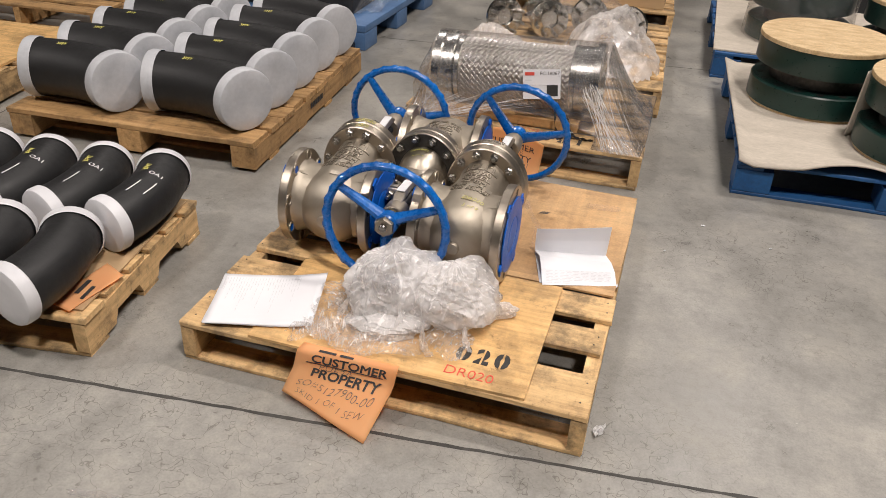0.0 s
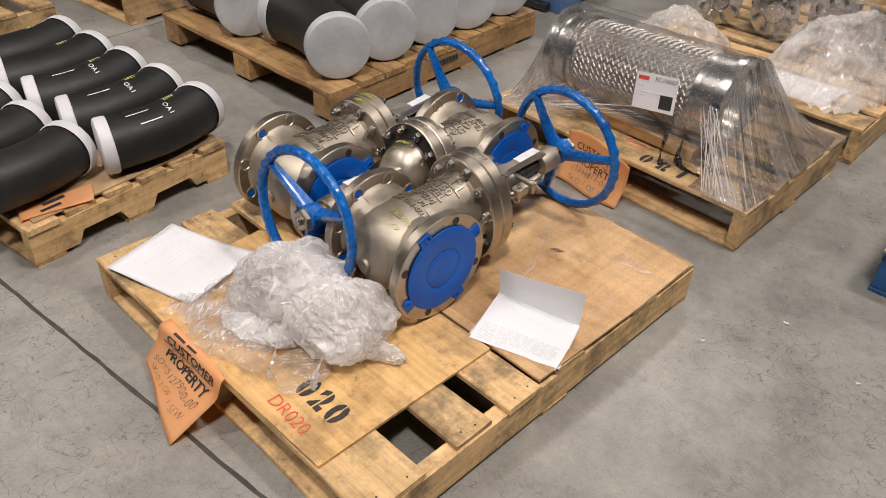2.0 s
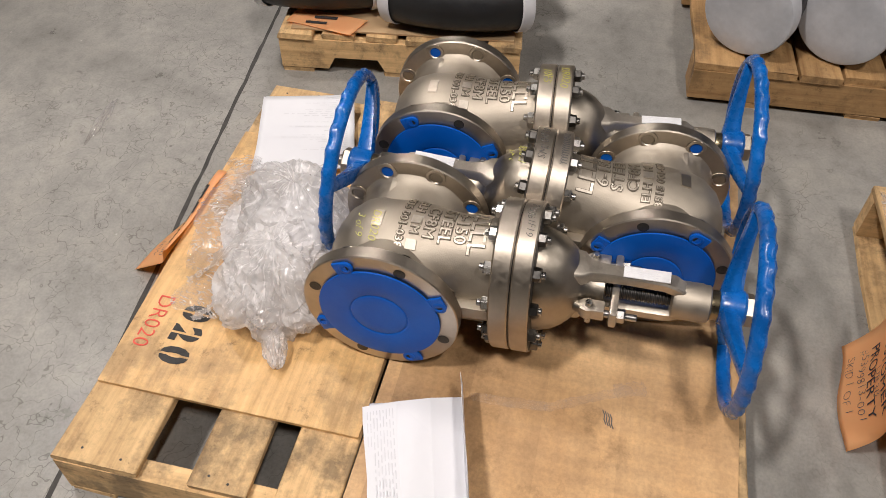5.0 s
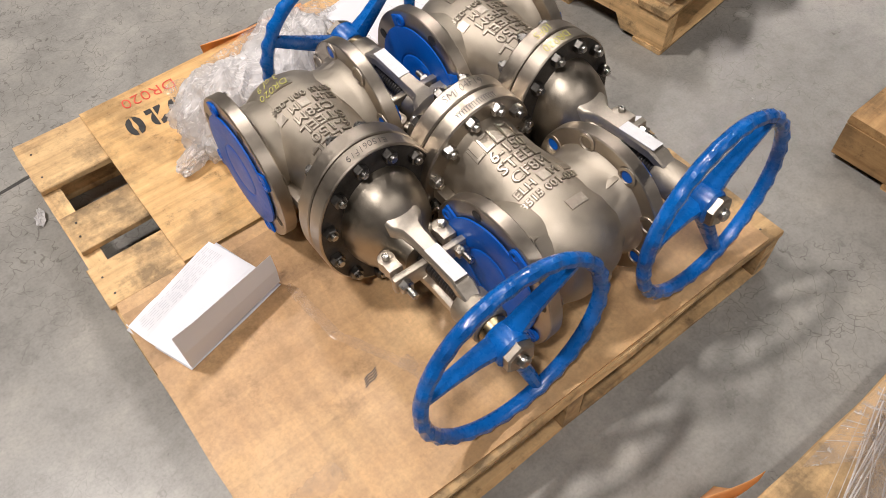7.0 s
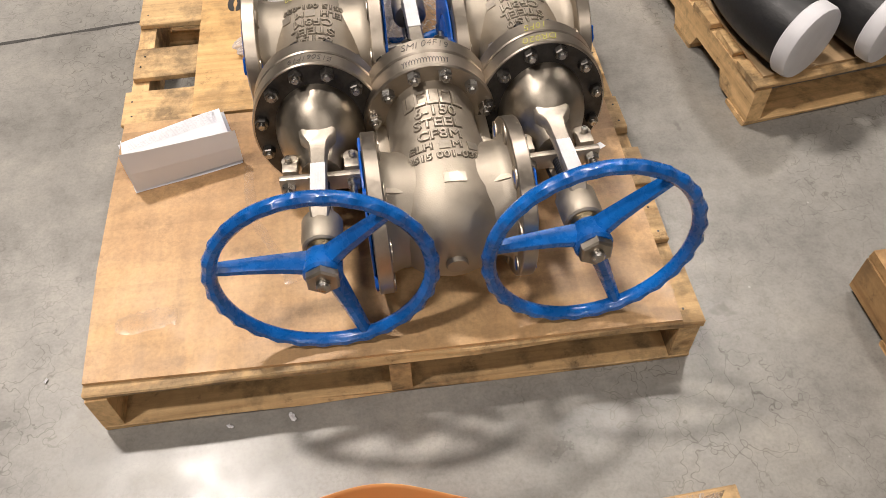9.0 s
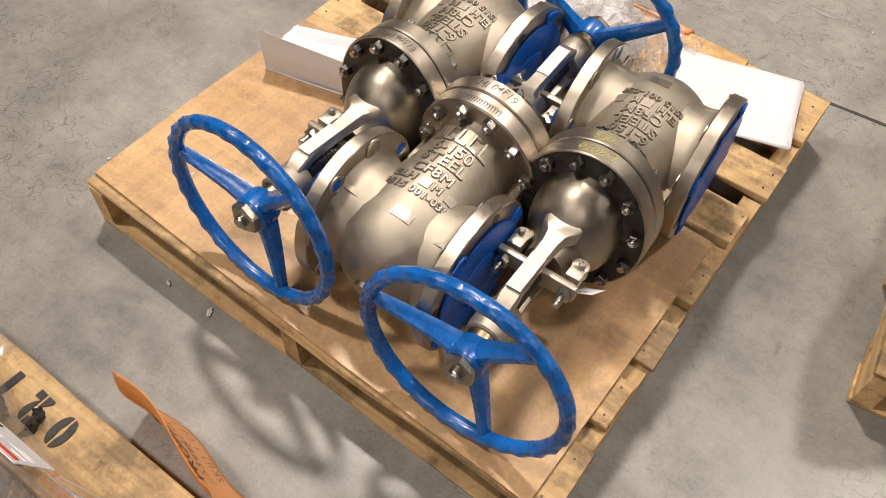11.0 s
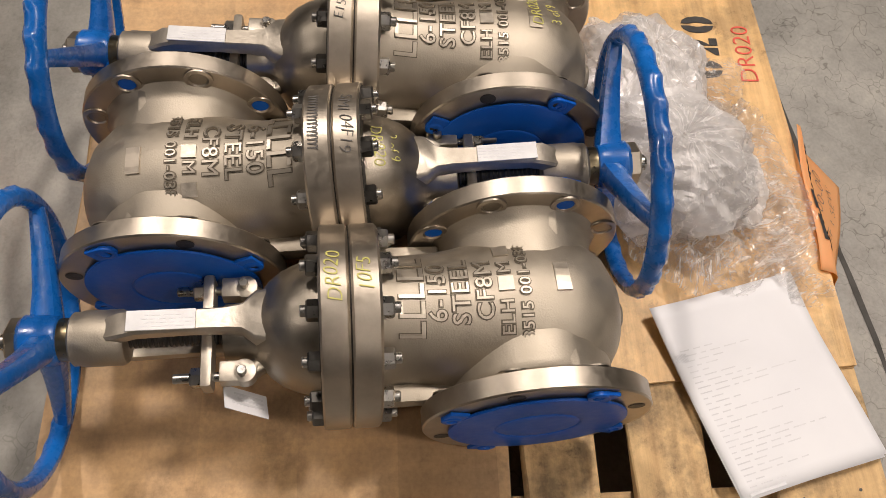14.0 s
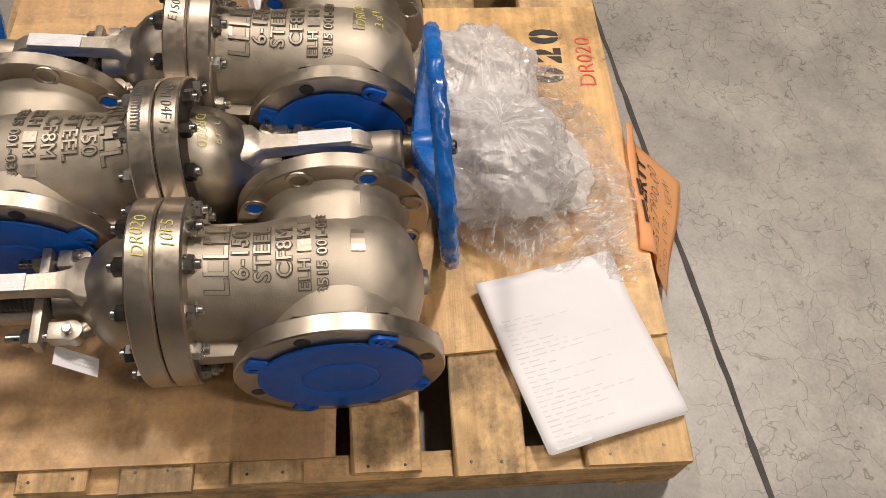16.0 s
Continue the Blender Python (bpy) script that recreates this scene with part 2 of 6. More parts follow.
def scuffed_board(name):
    """Smooth tan board: cloudy colour, long pale drag marks, dark smudges, patchy gloss."""
    m = bpy.data.materials.new(name)
    m.use_nodes = True
    nt = m.node_tree
    p = nt.nodes["Principled BSDF"]
    co = nt.nodes.new("ShaderNodeTexCoord")
    vec = co.outputs["Object"]
    col = ramp(nt, noise_tex(nt, vec, 3.2, 6.0, 0.62), [(0.3, (0.4, 0.24, 0.116)), (0.5, (0.55, 0.35, 0.178)), (0.7, (0.66, 0.445, 0.235))])
    for scl, rot, lo, hi in (((22, 1.6, 1), 0.1, 0.9, 1.08), ((2.2, 36, 1), -0.25, 0.92, 1.07), ((60, 4, 1), 0.35, 0.94, 1.06)):
        mp = nt.nodes.new("ShaderNodeMapping")
        mp.inputs["Scale"].default_value = scl
        mp.inputs["Rotation"].default_value = (0, 0, rot)
        nt.links.new(vec, mp.inputs["Vector"])
        st = ramp(nt, noise_tex(nt, mp.outputs[0], 1.0, 5.0, 0.6), [(0.32, (lo, lo, lo)), (0.5, (1, 1, 1)), (0.68, (hi, hi * 0.99, hi * 0.97))])
        col = mix_col(nt, "MULTIPLY", 1.0, col, st)
    sm = ramp(nt, noise_tex(nt, vec, 8.0, 8.0, 0.72), [(0.34, (0.55, 0.53, 0.5)), (0.46, (1, 1, 1))])
    col = mix_col(nt, "MULTIPLY", 0.75, col, sm)
    # faint panels: the board has creased where it bridges the deck boards
    sep = nt.nodes.new("ShaderNodeSeparateXYZ")
    nt.links.new(vec, sep.inputs[0])
    sc = nt.nodes.new("ShaderNodeMath")
    sc.operation = "MULTIPLY"
    sc.inputs[1].default_value = 7.4
    nt.links.new(sep.outputs[1], sc.inputs[0])
    fl = nt.nodes.new("ShaderNodeMath")
    fl.operation = "FLOOR"
    nt.links.new(sc.outputs[0], fl.inputs[0])
    wn = nt.nodes.new("ShaderNodeTexWhiteNoise")
    wn.noise_dimensions = "1D"
    nt.links.new(fl.outputs[0], wn.inputs["W"])
    col = mix_col(nt, "MULTIPLY", 1.0, col, ramp(nt, wn.outputs[0], [(0.0, (0.82, 0.8, 0.78)), (1.0, (1.08, 1.07, 1.05))]))
    f = ramp(nt, noise_tex(nt, vec, 120.0, 4.0, 0.7), [(0.3, (0.86, 0.85, 0.84)), (0.62, (1.06, 1.06, 1.06))])
    col = mix_col(nt, "MULTIPLY", 1.0, col, f)
    nt.links.new(col, p.inputs["Base Color"])
    mr = nt.nodes.new("ShaderNodeMapRange")
    mr.inputs[1].default_value, mr.inputs[2].default_value = 0.35, 0.65
    mr.inputs[3].default_value, mr.inputs[4].default_value = 0.34, 0.62
    nt.links.new(noise_tex(nt, vec, 9.0, 6.0, 0.7), mr.inputs[0])
    nt.links.new(mr.outputs[0], p.inputs["Roughness"])
    b = nt.nodes.new("ShaderNodeBump")
    b.inputs["Strength"].default_value, b.inputs["Distance"].default_value = 0.2, 0.003
    nt.links.new(noise_tex(nt, vec, 24.0, 5.0), b.inputs["Height"])
    nt.links.new(b.outputs[0], p.inputs["Normal"])
    return m


def concrete(name):
    m = bpy.data.materials.new(name)
    m.use_nodes = True
    nt = m.node_tree
    p = nt.nodes["Principled BSDF"]
    co = nt.nodes.new("ShaderNodeTexCoord")
    vec = co.outputs["Object"]
    n0 = noise_tex(nt, vec, 0.9, 6.0, 0.6)
    n1 = noise_tex(nt, vec, 5.0, 8.0, 0.68)
    n2 = noise_tex(nt, vec, 160.0, 4.0, 0.6)
    col = ramp(nt, n0, [(0.32, (0.185, 0.178, 0.161)), (0.5, (0.255, 0.246, 0.225)), (0.68, (0.34, 0.329, 0.302))])
    col = mix_col(nt, "MULTIPLY", 1.0, col, ramp(nt, n1, [(0.3, (0.74, 0.74, 0.74)), (0.5, (1, 1, 1)), (0.72, (1.22, 1.2, 1.16))]))
    col = mix_col(nt, "MULTIPLY", 1.0, col, ramp(nt, n2, [(0.3, (0.9, 0.9, 0.9)), (0.5, (1, 1, 1)), (0.68, (1.05, 1.05, 1.05))]))
    n3 = noise_tex(nt, vec, 34.0, 8.0, 0.75)
    col = mix_col(nt, "MULTIPLY", 1.0, col, ramp(nt, n3, [(0.3, (0.83, 0.826, 0.815)), (0.48, (1, 1, 1)), (0.66, (1.1, 1.095, 1.085))]))
    # hairline crazing
    v = nt.nodes.new("ShaderNodeTexVoronoi")
    v.feature = "DISTANCE_TO_EDGE"
    v.inputs["Scale"].default_value = 13.0
    warp = node(nt, "ShaderNodeTexNoise", Scale=9.0, Detail=3.0)
    nt.links.new(vec, warp.inputs["Vector"])
    wadd = nt.nodes.new("ShaderNodeVectorMath")
    wadd.operation = "MULTIPLY_ADD"
    wadd.inputs[1].default_value = (0.3, 0.3, 0.3)
    nt.links.new(warp.outputs["Color"], wadd.inputs[0])
    nt.links.new(vec, wadd.inputs[2])
    nt.links.new(wadd.outputs[0], v.inputs["Vector"])
    craze = ramp(nt, v.outputs["Distance"], [(0.004, (0.58, 0.57, 0.55)), (0.02, (1, 1, 1))])
    mask = ramp(nt, noise_tex(nt, vec, 1.4, 3.0), [(0.43, (0, 0, 0)), (0.58, (1, 1, 1))])
    col = mix_col(nt, "MULTIPLY", mask, col, craze)
    # pale chips and dark spots
    v2 = nt.nodes.new("ShaderNodeTexVoronoi")
    v2.inputs["Scale"].default_value = 9.0
    nt.links.new(vec, v2.inputs["Vector"])
    col = mix_col(nt, "MIX", ramp(nt, v2.outputs["Distance"], [(0.012, (0.5, 0.5, 0.5)), (0.03, (0, 0, 0))]), col, (0.55, 0.53, 0.48))
    v3 = nt.nodes.new("ShaderNodeTexVoronoi")
    v3.inputs["Scale"].default_value = 3.1
    nt.links.new(wadd.outputs[0], v3.inputs["Vector"])
    col = mix_col(nt, "MIX", ramp(nt, v3.outputs["Distance"], [(0.02, (0.6, 0.6, 0.6)), (0.05, (0, 0, 0))]), col, (0.12, 0.11, 0.1))
    nt.links.new(col, p.inputs["Base Color"])
    mr = nt.nodes.new("ShaderNodeMapRange")
    mr.inputs[1].default_value, mr.inputs[2].default_value = 0.3, 0.7
    mr.inputs[3].default_value, mr.inputs[4].default_value = 0.25, 0.46
    nt.links.new(n1, mr.inputs[0])
    nt.links.new(mr.outputs[0], p.inputs["Roughness"])
    p.inputs["Specular IOR Level"].default_value = 0.5
    b = nt.nodes.new("ShaderNodeBump")
    b.inputs["Strength"].default_value, b.inputs["Distance"].default_value = 0.14, 0.003
    nt.links.new(n1, b.inputs["Height"])
    nt.links.new(b.outputs[0], p.inputs["Normal"])
    return m


M_FLOOR = concrete("polished_concrete")
M_JOINT = mat("joint_filler", (0.035, 0.033, 0.03), (0.07, 0.066, 0.06), 20, (0.7, 0.9))
M_WALL = mat("wall_paint", (0.05, 0.05, 0.048), (0.075, 0.075, 0.072), 1.5, (0.6, 0.8))
M_CEIL = mat("ceiling_paint", (0.035, 0.035, 0.034), (0.055, 0.055, 0.052), 1.5, (0.6, 0.8))
M_WOOD = wood("pallet_wood", (0.37, 0.225, 0.1), (0.7, 0.48, 0.24))
M_WOODY = wood("pallet_wood_cross", (0.37, 0.225, 0.1), (0.7, 0.48, 0.24), "y")
M_WOODB = wood("aged_pallet_wood", (0.28, 0.15, 0.058), (0.53, 0.33, 0.145), "x", 0.4)
M_WOODBY = wood("aged_pallet_wood_cross", (0.28, 0.15, 0.058), (0.53, 0.33, 0.145), "y", 0.4)
M_PLY = wood("plywood_face", (0.46, 0.265, 0.1), (0.74, 0.48, 0.215), "x", 0.34, (0.38, 0.52), 0.05)
M_CARD = scuffed_board("tan_board")
M_PLYEDGE = mat("plywood_edge", (0.34, 0.2, 0.09), (0.56, 0.38, 0.19), 12, (0.6, 0.8), stretch=(1, 1, 14))
M_OSB = mat("strand_board", (0.5, 0.34, 0.17), (0.74, 0.56, 0.33), 14, (0.5, 0.7), stretch=(1, 2.4, 1), fine=0.3)
M_CAST = mat("cast_stainless", (0.4, 0.353, 0.288), (0.49, 0.436, 0.358), 6, (0.48, 0.64), 1.0, 0.16, 420, fine=0.12, depth=0.002)
M_MACH = mat("machined_stainless", (0.4, 0.35, 0.287), (0.57, 0.506, 0.424), 16, (0.32, 0.46), 1.0, 0.08, 300, fine=0.06, depth=0.001)
M_LETTER = mat("worn_cast_letter", (0.46, 0.41, 0.34), (0.56, 0.505, 0.425), 20, (0.36, 0.5), 1.0, 0.1, 300, depth=0.001)
M_OUTLINE = mat("casting_grime", (0.13, 0.112, 0.088), (0.22, 0.19, 0.15), 30, (0.5, 0.7), 0.8)
M_DOME = mat("dark_cast_steel", (0.31, 0.275, 0.225), (0.45, 0.4, 0.33), 7, (0.33, 0.46), 1.0, 0.12, 420, fine=0.12, depth=0.002)
M_FACE = mat("blackened_flange_face", (0.035, 0.032, 0.028), (0.1, 0.092, 0.082), 30, (0.4, 0.6), 0.7, 0.15, 200, fine=0.2)
M_NUTD = mat("dark_oiled_nut", (0.1, 0.095, 0.085), (0.22, 0.21, 0.195), 20, (0.25, 0.4), 1.0)
M_YOKE = mat("pale_yoke_steel", (0.42, 0.375, 0.31), (0.56, 0.505, 0.43), 22, (0.35, 0.5), 0.85, 0.2, 160, fine=0.12, depth=0.002)
M_BOLT = mat("bolt_steel", (0.4, 0.385, 0.36), (0.52, 0.5, 0.47), 12, (0.22, 0.38), 1.0, vary=0.3)
M_DARKST = mat("stem_thread_steel", (0.05, 0.048, 0.045), (0.11, 0.105, 0.1), 60, (0.3, 0.5), 0.8)
M_BRASS = mat("brass_ring", (0.25, 0.2, 0.12), (0.36, 0.3, 0.19), 30, (0.25, 0.4), 1.0)
M_BLUE = mat("blue_enamel", (0.004, 0.07, 0.27), (0.004, 0.16, 0.58), 9, (0.2, 0.36), 0, 0.25, 90, fine=0.08, coat=0.25, depth=0.002)
M_CAP = mat("blue_plastic", (0.0005, 0.085, 0.45), (0.001, 0.115, 0.55), 10, (0.32, 0.45), 0, 0.06, 120)
M_CAP.node_tree.nodes["Principled BSDF"].inputs["Specular IOR Level"].default_value = 0.3
M_PLATE = mat("white_nameplate", (0.62, 0.62, 0.63), (0.78, 0.78, 0.78), 40, (0.3, 0.45))
M_PAPER = mat("white_paper", (0.79, 0.79, 0.82), (0.86, 0.86, 0.88), 6, (0.6, 0.75), shift=False)
M_INK = mat("black_ink", (0.02, 0.02, 0.02), (0.045, 0.042, 0.04), 40, (0.6, 0.8))
M_GREYINK = mat("grey_print", (0.64, 0.64, 0.66), (0.76, 0.76, 0.78), 40, (0.6, 0.8))
M_PEN = mat("thin_black_pen", (0.07, 0.065, 0.06), (0.16, 0.15, 0.14), 50, (0.5, 0.7))
M_RED = mat("red_marker", (0.6, 0.06, 0.04), (0.74, 0.11, 0.07), 30, (0.5, 0.7))
M_YEL = mat("yellow_marker", (0.5, 0.47, 0.12), (0.63, 0.6, 0.18), 60, (0.5, 0.7))
M_YELP = mat("yellow_paint_pen", (0.6, 0.56, 0.12), (0.72, 0.68, 0.2), 60, (0.5, 0.7))
M_WHITEMK = mat("white_marker", (0.7, 0.7, 0.68), (0.82, 0.82, 0.8), 60, (0.5, 0.7))
M_ORANGE = mat("orange_card", (1.0, 0.58, 0.27), (1.0, 0.66, 0.34), 9, (0.55, 0.7), shift=False)
for m_ in (M_ORANGE, M_PAPER):
    # thin card lets some light through
    nt_ = m_.node_tree
    p_, o_ = nt_.nodes["Principled BSDF"], nt_.nodes["Material Output"]
    t_ = nt_.nodes.new("ShaderNodeBsdfTranslucent")
    t_.inputs[0].default_value = (1.0, 0.55, 0.14, 1) if m_ is M_ORANGE else (0.85, 0.85, 0.85, 1)
    x_ = nt_.nodes.new("ShaderNodeMixShader")
    x_.inputs[0].default_value = 0.5 if m_ is M_ORANGE else 0.12
    nt_.links.new(p_.outputs[0], x_.inputs[1])
    nt_.links.new(t_.outputs[0], x_.inputs[2])
    nt_.links.new(x_.outputs[0], o_.inputs[0])
M_FILM = film("crumpled_film", 0.6, (1.0, 0.99, 0.99), lo=0.42, milky=1.0, scale=15, rough=0.3, ior=1.3, wrinkle=(12.0, 1.0, 0.007), shine=0.12, gloss=0.2, twist=1.0)
M_WRAP = film("stretch_film", 0.8, lo=0.01, milky=0.17, scale=11, rough=0.25, ior=1.15, shine=0.03, wrinkle=(6.0, 0.5, 0.004), twist=1.0)
M_BUNDLE = creased_film("bundled_film", 0.24, 0.75, 0.6, 26.0, 4.0, glint=0.25, tint=(1.0, 0.985, 0.98))
M_SKIRT = creased_film("loose_film", 0.02, 0.26, 0.7, 30.0, 5.0, gloss=0.18, glint=0.5)
M_TENT = creased_film("taut_film", 0.03, 0.2, 0.55, 70.0, 1.2, gloss=0.16, glint=0.6, cloud=5.0)
M_BLACKFILM = mat("black_film", (0.012, 0.012, 0.013), (0.03, 0.03, 0.032), 20, (0.12, 0.25), 0, 0.6, 60)
M_BLACK = mat("black_pipe_coating", (0.01, 0.01, 0.0105), (0.019, 0.019, 0.0195), 7, (0.42, 0.6), 0, 0.12, 120, fine=0.2)
M_CAPW = mat("white_end_cap", (0.6, 0.6, 0.62), (0.72, 0.72, 0.74), 12, (0.4, 0.55), 0, 0.08, 90)
M_CAPG = mat("grey_end_cap", (0.43, 0.445, 0.47), (0.58, 0.59, 0.615), 9, (0.4, 0.55), 0, 0.12, 60, fine=0.08)
M_GREEN = mat("dark_green_paint", (0.004, 0.022, 0.018), (0.008, 0.036, 0.029), 8, (0.25, 0.4), 0, 0.05, 60)
M_FELT = mat("beige_felt", (0.46, 0.41, 0.34), (0.58, 0.52, 0.44), 6, (0.85, 0.95), 0, 0.8, 130, fine=0.15, stretch=(1, 2.2, 1))
M_BLUEW = mat("blue_painted_wood", (0.01, 0.07, 0.21), (0.016, 0.1, 0.27), 9, (0.5, 0.7), 0, 0.3, 40, fine=0.25, vary=0.2)
M_BLUEP = mat("blue_plastic_pallet", (0.06, 0.13, 0.27), (0.1, 0.19, 0.36), 9, (0.4, 0.55))
M_STEEL = mat("bright_stainless", (0.5, 0.49, 0.46), (0.66, 0.65, 0.62), 18, (0.18, 0.3), 1.0, 0.05, 200)
M_BRAID = mat("braided_wire", (0.36, 0.34, 0.315), (0.56, 0.535, 0.5), 60, (0.38, 0.52), 1.0, 0.15, 500, depth=0.001)
M_DARKBOX = mat("black_crate_paint", (0.012, 0.012, 0.013), (0.03, 0.03, 0.03), 8, (0.5, 0.7))
M_CARTON = mat("carton_board", (0.42, 0.28, 0.15), (0.52, 0.36, 0.2), 6, (0.6, 0.8))
M_TAPE = film("clear_tape", 0.6, (0.8, 0.74, 0.64), 30, 0.2, 0.04, 0.22, 1.2)

# ---------------------------------------------------------------- mesh helpers


def thing(name, label, category, group="", at=None):
    ob = new(name)
    ob.empty_display_size = 0.1
    if at is not None:
        ob.matrix_world = at
    return tagged(ob, label, category, group)


def shade(me, smooth):
    if smooth:
        me.polygons.foreach_set("use_smooth", [True] * len(me.polygons))
    me.update()


def part(name, bm, material, parent=None, label="", smooth=False, at=None):
    me = bpy.data.meshes.new(name)
    bm.to_mesh(me)
    bm.free()
    me.materials.append(material)
    shade(me, smooth)
    if smooth:
        me.set_sharp_from_angle(angle=radians(38))
    ob = new(name, me)
    if parent:
        ob.parent = parent
    if at is not None:
        ob.matrix_basis = at
    if label:
        ob["label"] = label
    return ob


def again(ob, m, parent=None):
    """The same mesh once more, as an object of its own."""
    o = new(ob.name.split(".")[0], ob.data)
    o.parent = parent or ob.parent
    o.matrix_basis = m
    return o


def box(bm, lo, hi, bevel=0.0):
    r = bmesh.ops.create_cube(bm, size=1.0)
    vs = r["verts"]
    for v in vs:
        v.co = Vector([(lo[i] + hi[i]) / 2 + v.co[i] * (hi[i] - lo[i]) for i in range(3)])
    if bevel:
        es = list({e for v in vs for e in v.link_edges})
        bmesh.ops.bevel(bm, geom=es, offset=bevel, segments=2, affect="EDGES", profile=0.6)
    return bm


def lathe(bm, profile, seg=48, m=None, cap=True):
    """Turn a profile of (along, radius) about the local y axis, then move it by m."""
    m = m or Matrix()
    rings = []
    for s, r in profile:
        if r < 1e-5:
            rings.append([bm.verts.new(m @ Vector((0, s, 0)))])
        else:
            rings.append([bm.verts.new(m @ Vector((r * math.sin(2 * math.pi * i / seg), s, r * math.cos(2 * math.pi * i / seg)))) for i in range(seg)])
    for a, b in zip(rings, rings[1:]):
        for i in range(seg):
            j = (i + 1) % seg
            if len(a) == 1 and len(b) > 1:
                bm.faces.new((a[0], b[j], b[i]))
            elif len(b) == 1 and len(a) > 1:
                bm.faces.new((a[i], a[j], b[0]))
            elif len(a) > 1:
                bm.faces.new((a[i], a[j], b[j], b[i]))
    if cap:
        for ring, flip in ((rings[0], False), (rings[-1], True)):
            if len(ring) > 1:
                bm.faces.new(ring if flip else ring[::-1])
    bmesh.ops.recalc_face_normals(bm, faces=bm.faces)
    return bm


def to_axis(a, b):
    """Matrix that carries the local y axis onto the way from a to b."""
    a, b = Vector(a), Vector(b)
    return Matrix.Translation(a) @ (b - a).to_track_quat("Y", "Z").to_matrix().to_4x4()


def rod(bm, a, b, r, seg=12, r2=None, bev=0.0):
    d = (Vector(b) - Vector(a)).length
    r2 = r if r2 is None else r2
    prof = [(0, r), (d, r2)] if not bev else [(0, r - bev), (bev, r), (d - bev, r2), (d, r2 - bev)]
    return lathe(bm, prof, seg, to_axis(a, b))


def hexnut(bm, r=0.0115, h=0.011):
    return lathe(bm, [(0, r), (h - 0.002, r), (h, r * 0.86)], 6)


def plank_bm(lx, ly, lz, rng, n=7, wob=0.0025, chip=0.0):
    """A sawn board with uneven edges; its long side along x, its corner at the origin."""
    bm = bmesh.new()
    rows = []
    for i in range(n + 1):
        x = lx * i / n
        j = [rng.uniform(-wob, wob) for _ in range(4)]
        if i in (0, n):
            x += rng.uniform(-wob, wob)
        c = 0.0025
        d = rng.uniform(0, chip) if rng.random() < 0.3 else 0
        rows.append([bm.verts.new((x + rng.uniform(-1, 1) * (0.002 if i in (0, n) else 0), y, z)) for y, z in (
            (j[0], c), (c + j[0], 0), (ly - c + j[1], 0), (ly + j[1], c), (ly + j[2] - d, lz - c), (ly - c + j[2] - d, lz + j[3] * 0.3), (c + j[0] + d * 0.5, lz + j[3] * 0.3), (j[0] + d * 0.5, lz - c))])
    for a, b in zip(rows, rows[1:]):
        for i in range(8):
            k = (i + 1) % 8
            bm.faces.new((a[i], a[k], b[k], b[i]))
    bm.faces.new(rows[0])
    bm.faces.new(rows[-1][::-1])
    bmesh.ops.recalc_face_normals(bm, faces=bm.faces)
    return bm


def text_bm(s, size, extrude, spacing=1.0, weight=0.0):
    """Letters in the built-in font as a mesh: x along the line, y up, z proud; centred on the origin."""
    cu = bpy.data.curves.new("letters", "FONT")
    cu.body, cu.size, cu.extrude, cu.resolution_u = s, size, extrude, 3
    cu.align_x, cu.align_y, cu.space_character = "CENTER", "CENTER", spacing
    thick = extrude or 0.0005
    cu.extrude = thick
    ob = bpy.data.objects.new("letters", cu)
    me = bpy.data.meshes.new_from_object(ob)
    bm = bmesh.new()
    bm.from_mesh(me)
    bpy.data.objects.remove(ob)
    bpy.data.meshes.remove(me)
    bmesh.ops.remove_doubles(bm, verts=bm.verts, dist=1e-6)
    bmesh.ops.recalc_face_normals(bm, faces=bm.faces)
    # fatten or thin the strokes along the side walls
    shifts = []
    for v in bm.verts if weight else ():
        sides = [f.normal for f in v.link_faces if abs(f.normal.z) < 0.5]
        n = sum(sides, Vector())
        if n.length > 1e-6:
            n.normalize()
            shifts.append((v, n * (weight / max(0.5, min(n.dot(q) for q in sides)))))
    for v, d in shifts:
        v.co += d
    if not extrude:
        bmesh.ops.delete(bm, geom=[f for f in bm.faces if f.normal.z < 0.5], context="FACES_ONLY")
        bmesh.ops.delete(bm, geom=[e for e in bm.edges if not e.link_faces], context="EDGES")
        bmesh.ops.delete(bm, geom=[v for v in bm.verts if not v.link_faces], context="VERTS")
        for v in bm.verts:
            v.co.z = 0.0
    return bm


def islands(bm):
    """The separate pieces of a mesh, each as a mesh of its own."""
    left, out = set(bm.verts), []
    while left:
        todo = [left.pop()]
        got = set(todo)
        while todo:
            for e in todo.pop().link_edges:
                for w in e.verts:
                    if w not in got:
                        got.add(w)
                        left.discard(w)
                        todo.append(w)
        nb = bmesh.new()
        new_v = {w: nb.verts.new(w.co) for w in sorted(got, key=lambda q: q.index)}
        for f in sorted({f for w in got for f in w.link_faces}, key=lambda q: q.index):
            nb.faces.new([new_v[w] for w in f.verts])
        out.append(nb)
    bm.free()
    return sorted(out, key=lambda q: min(w.co.x for w in q.verts))


def bars_bm(rows, extrude=0.0006):
    """Plain bars (x0, y0, x1, y1), as writing that is not to be read."""
    bm = bmesh.new()
    for x0, y0, x1, y1 in rows:
        box(bm, (x0, y0, -extrude), (x1, y1, extrude))
    return bm


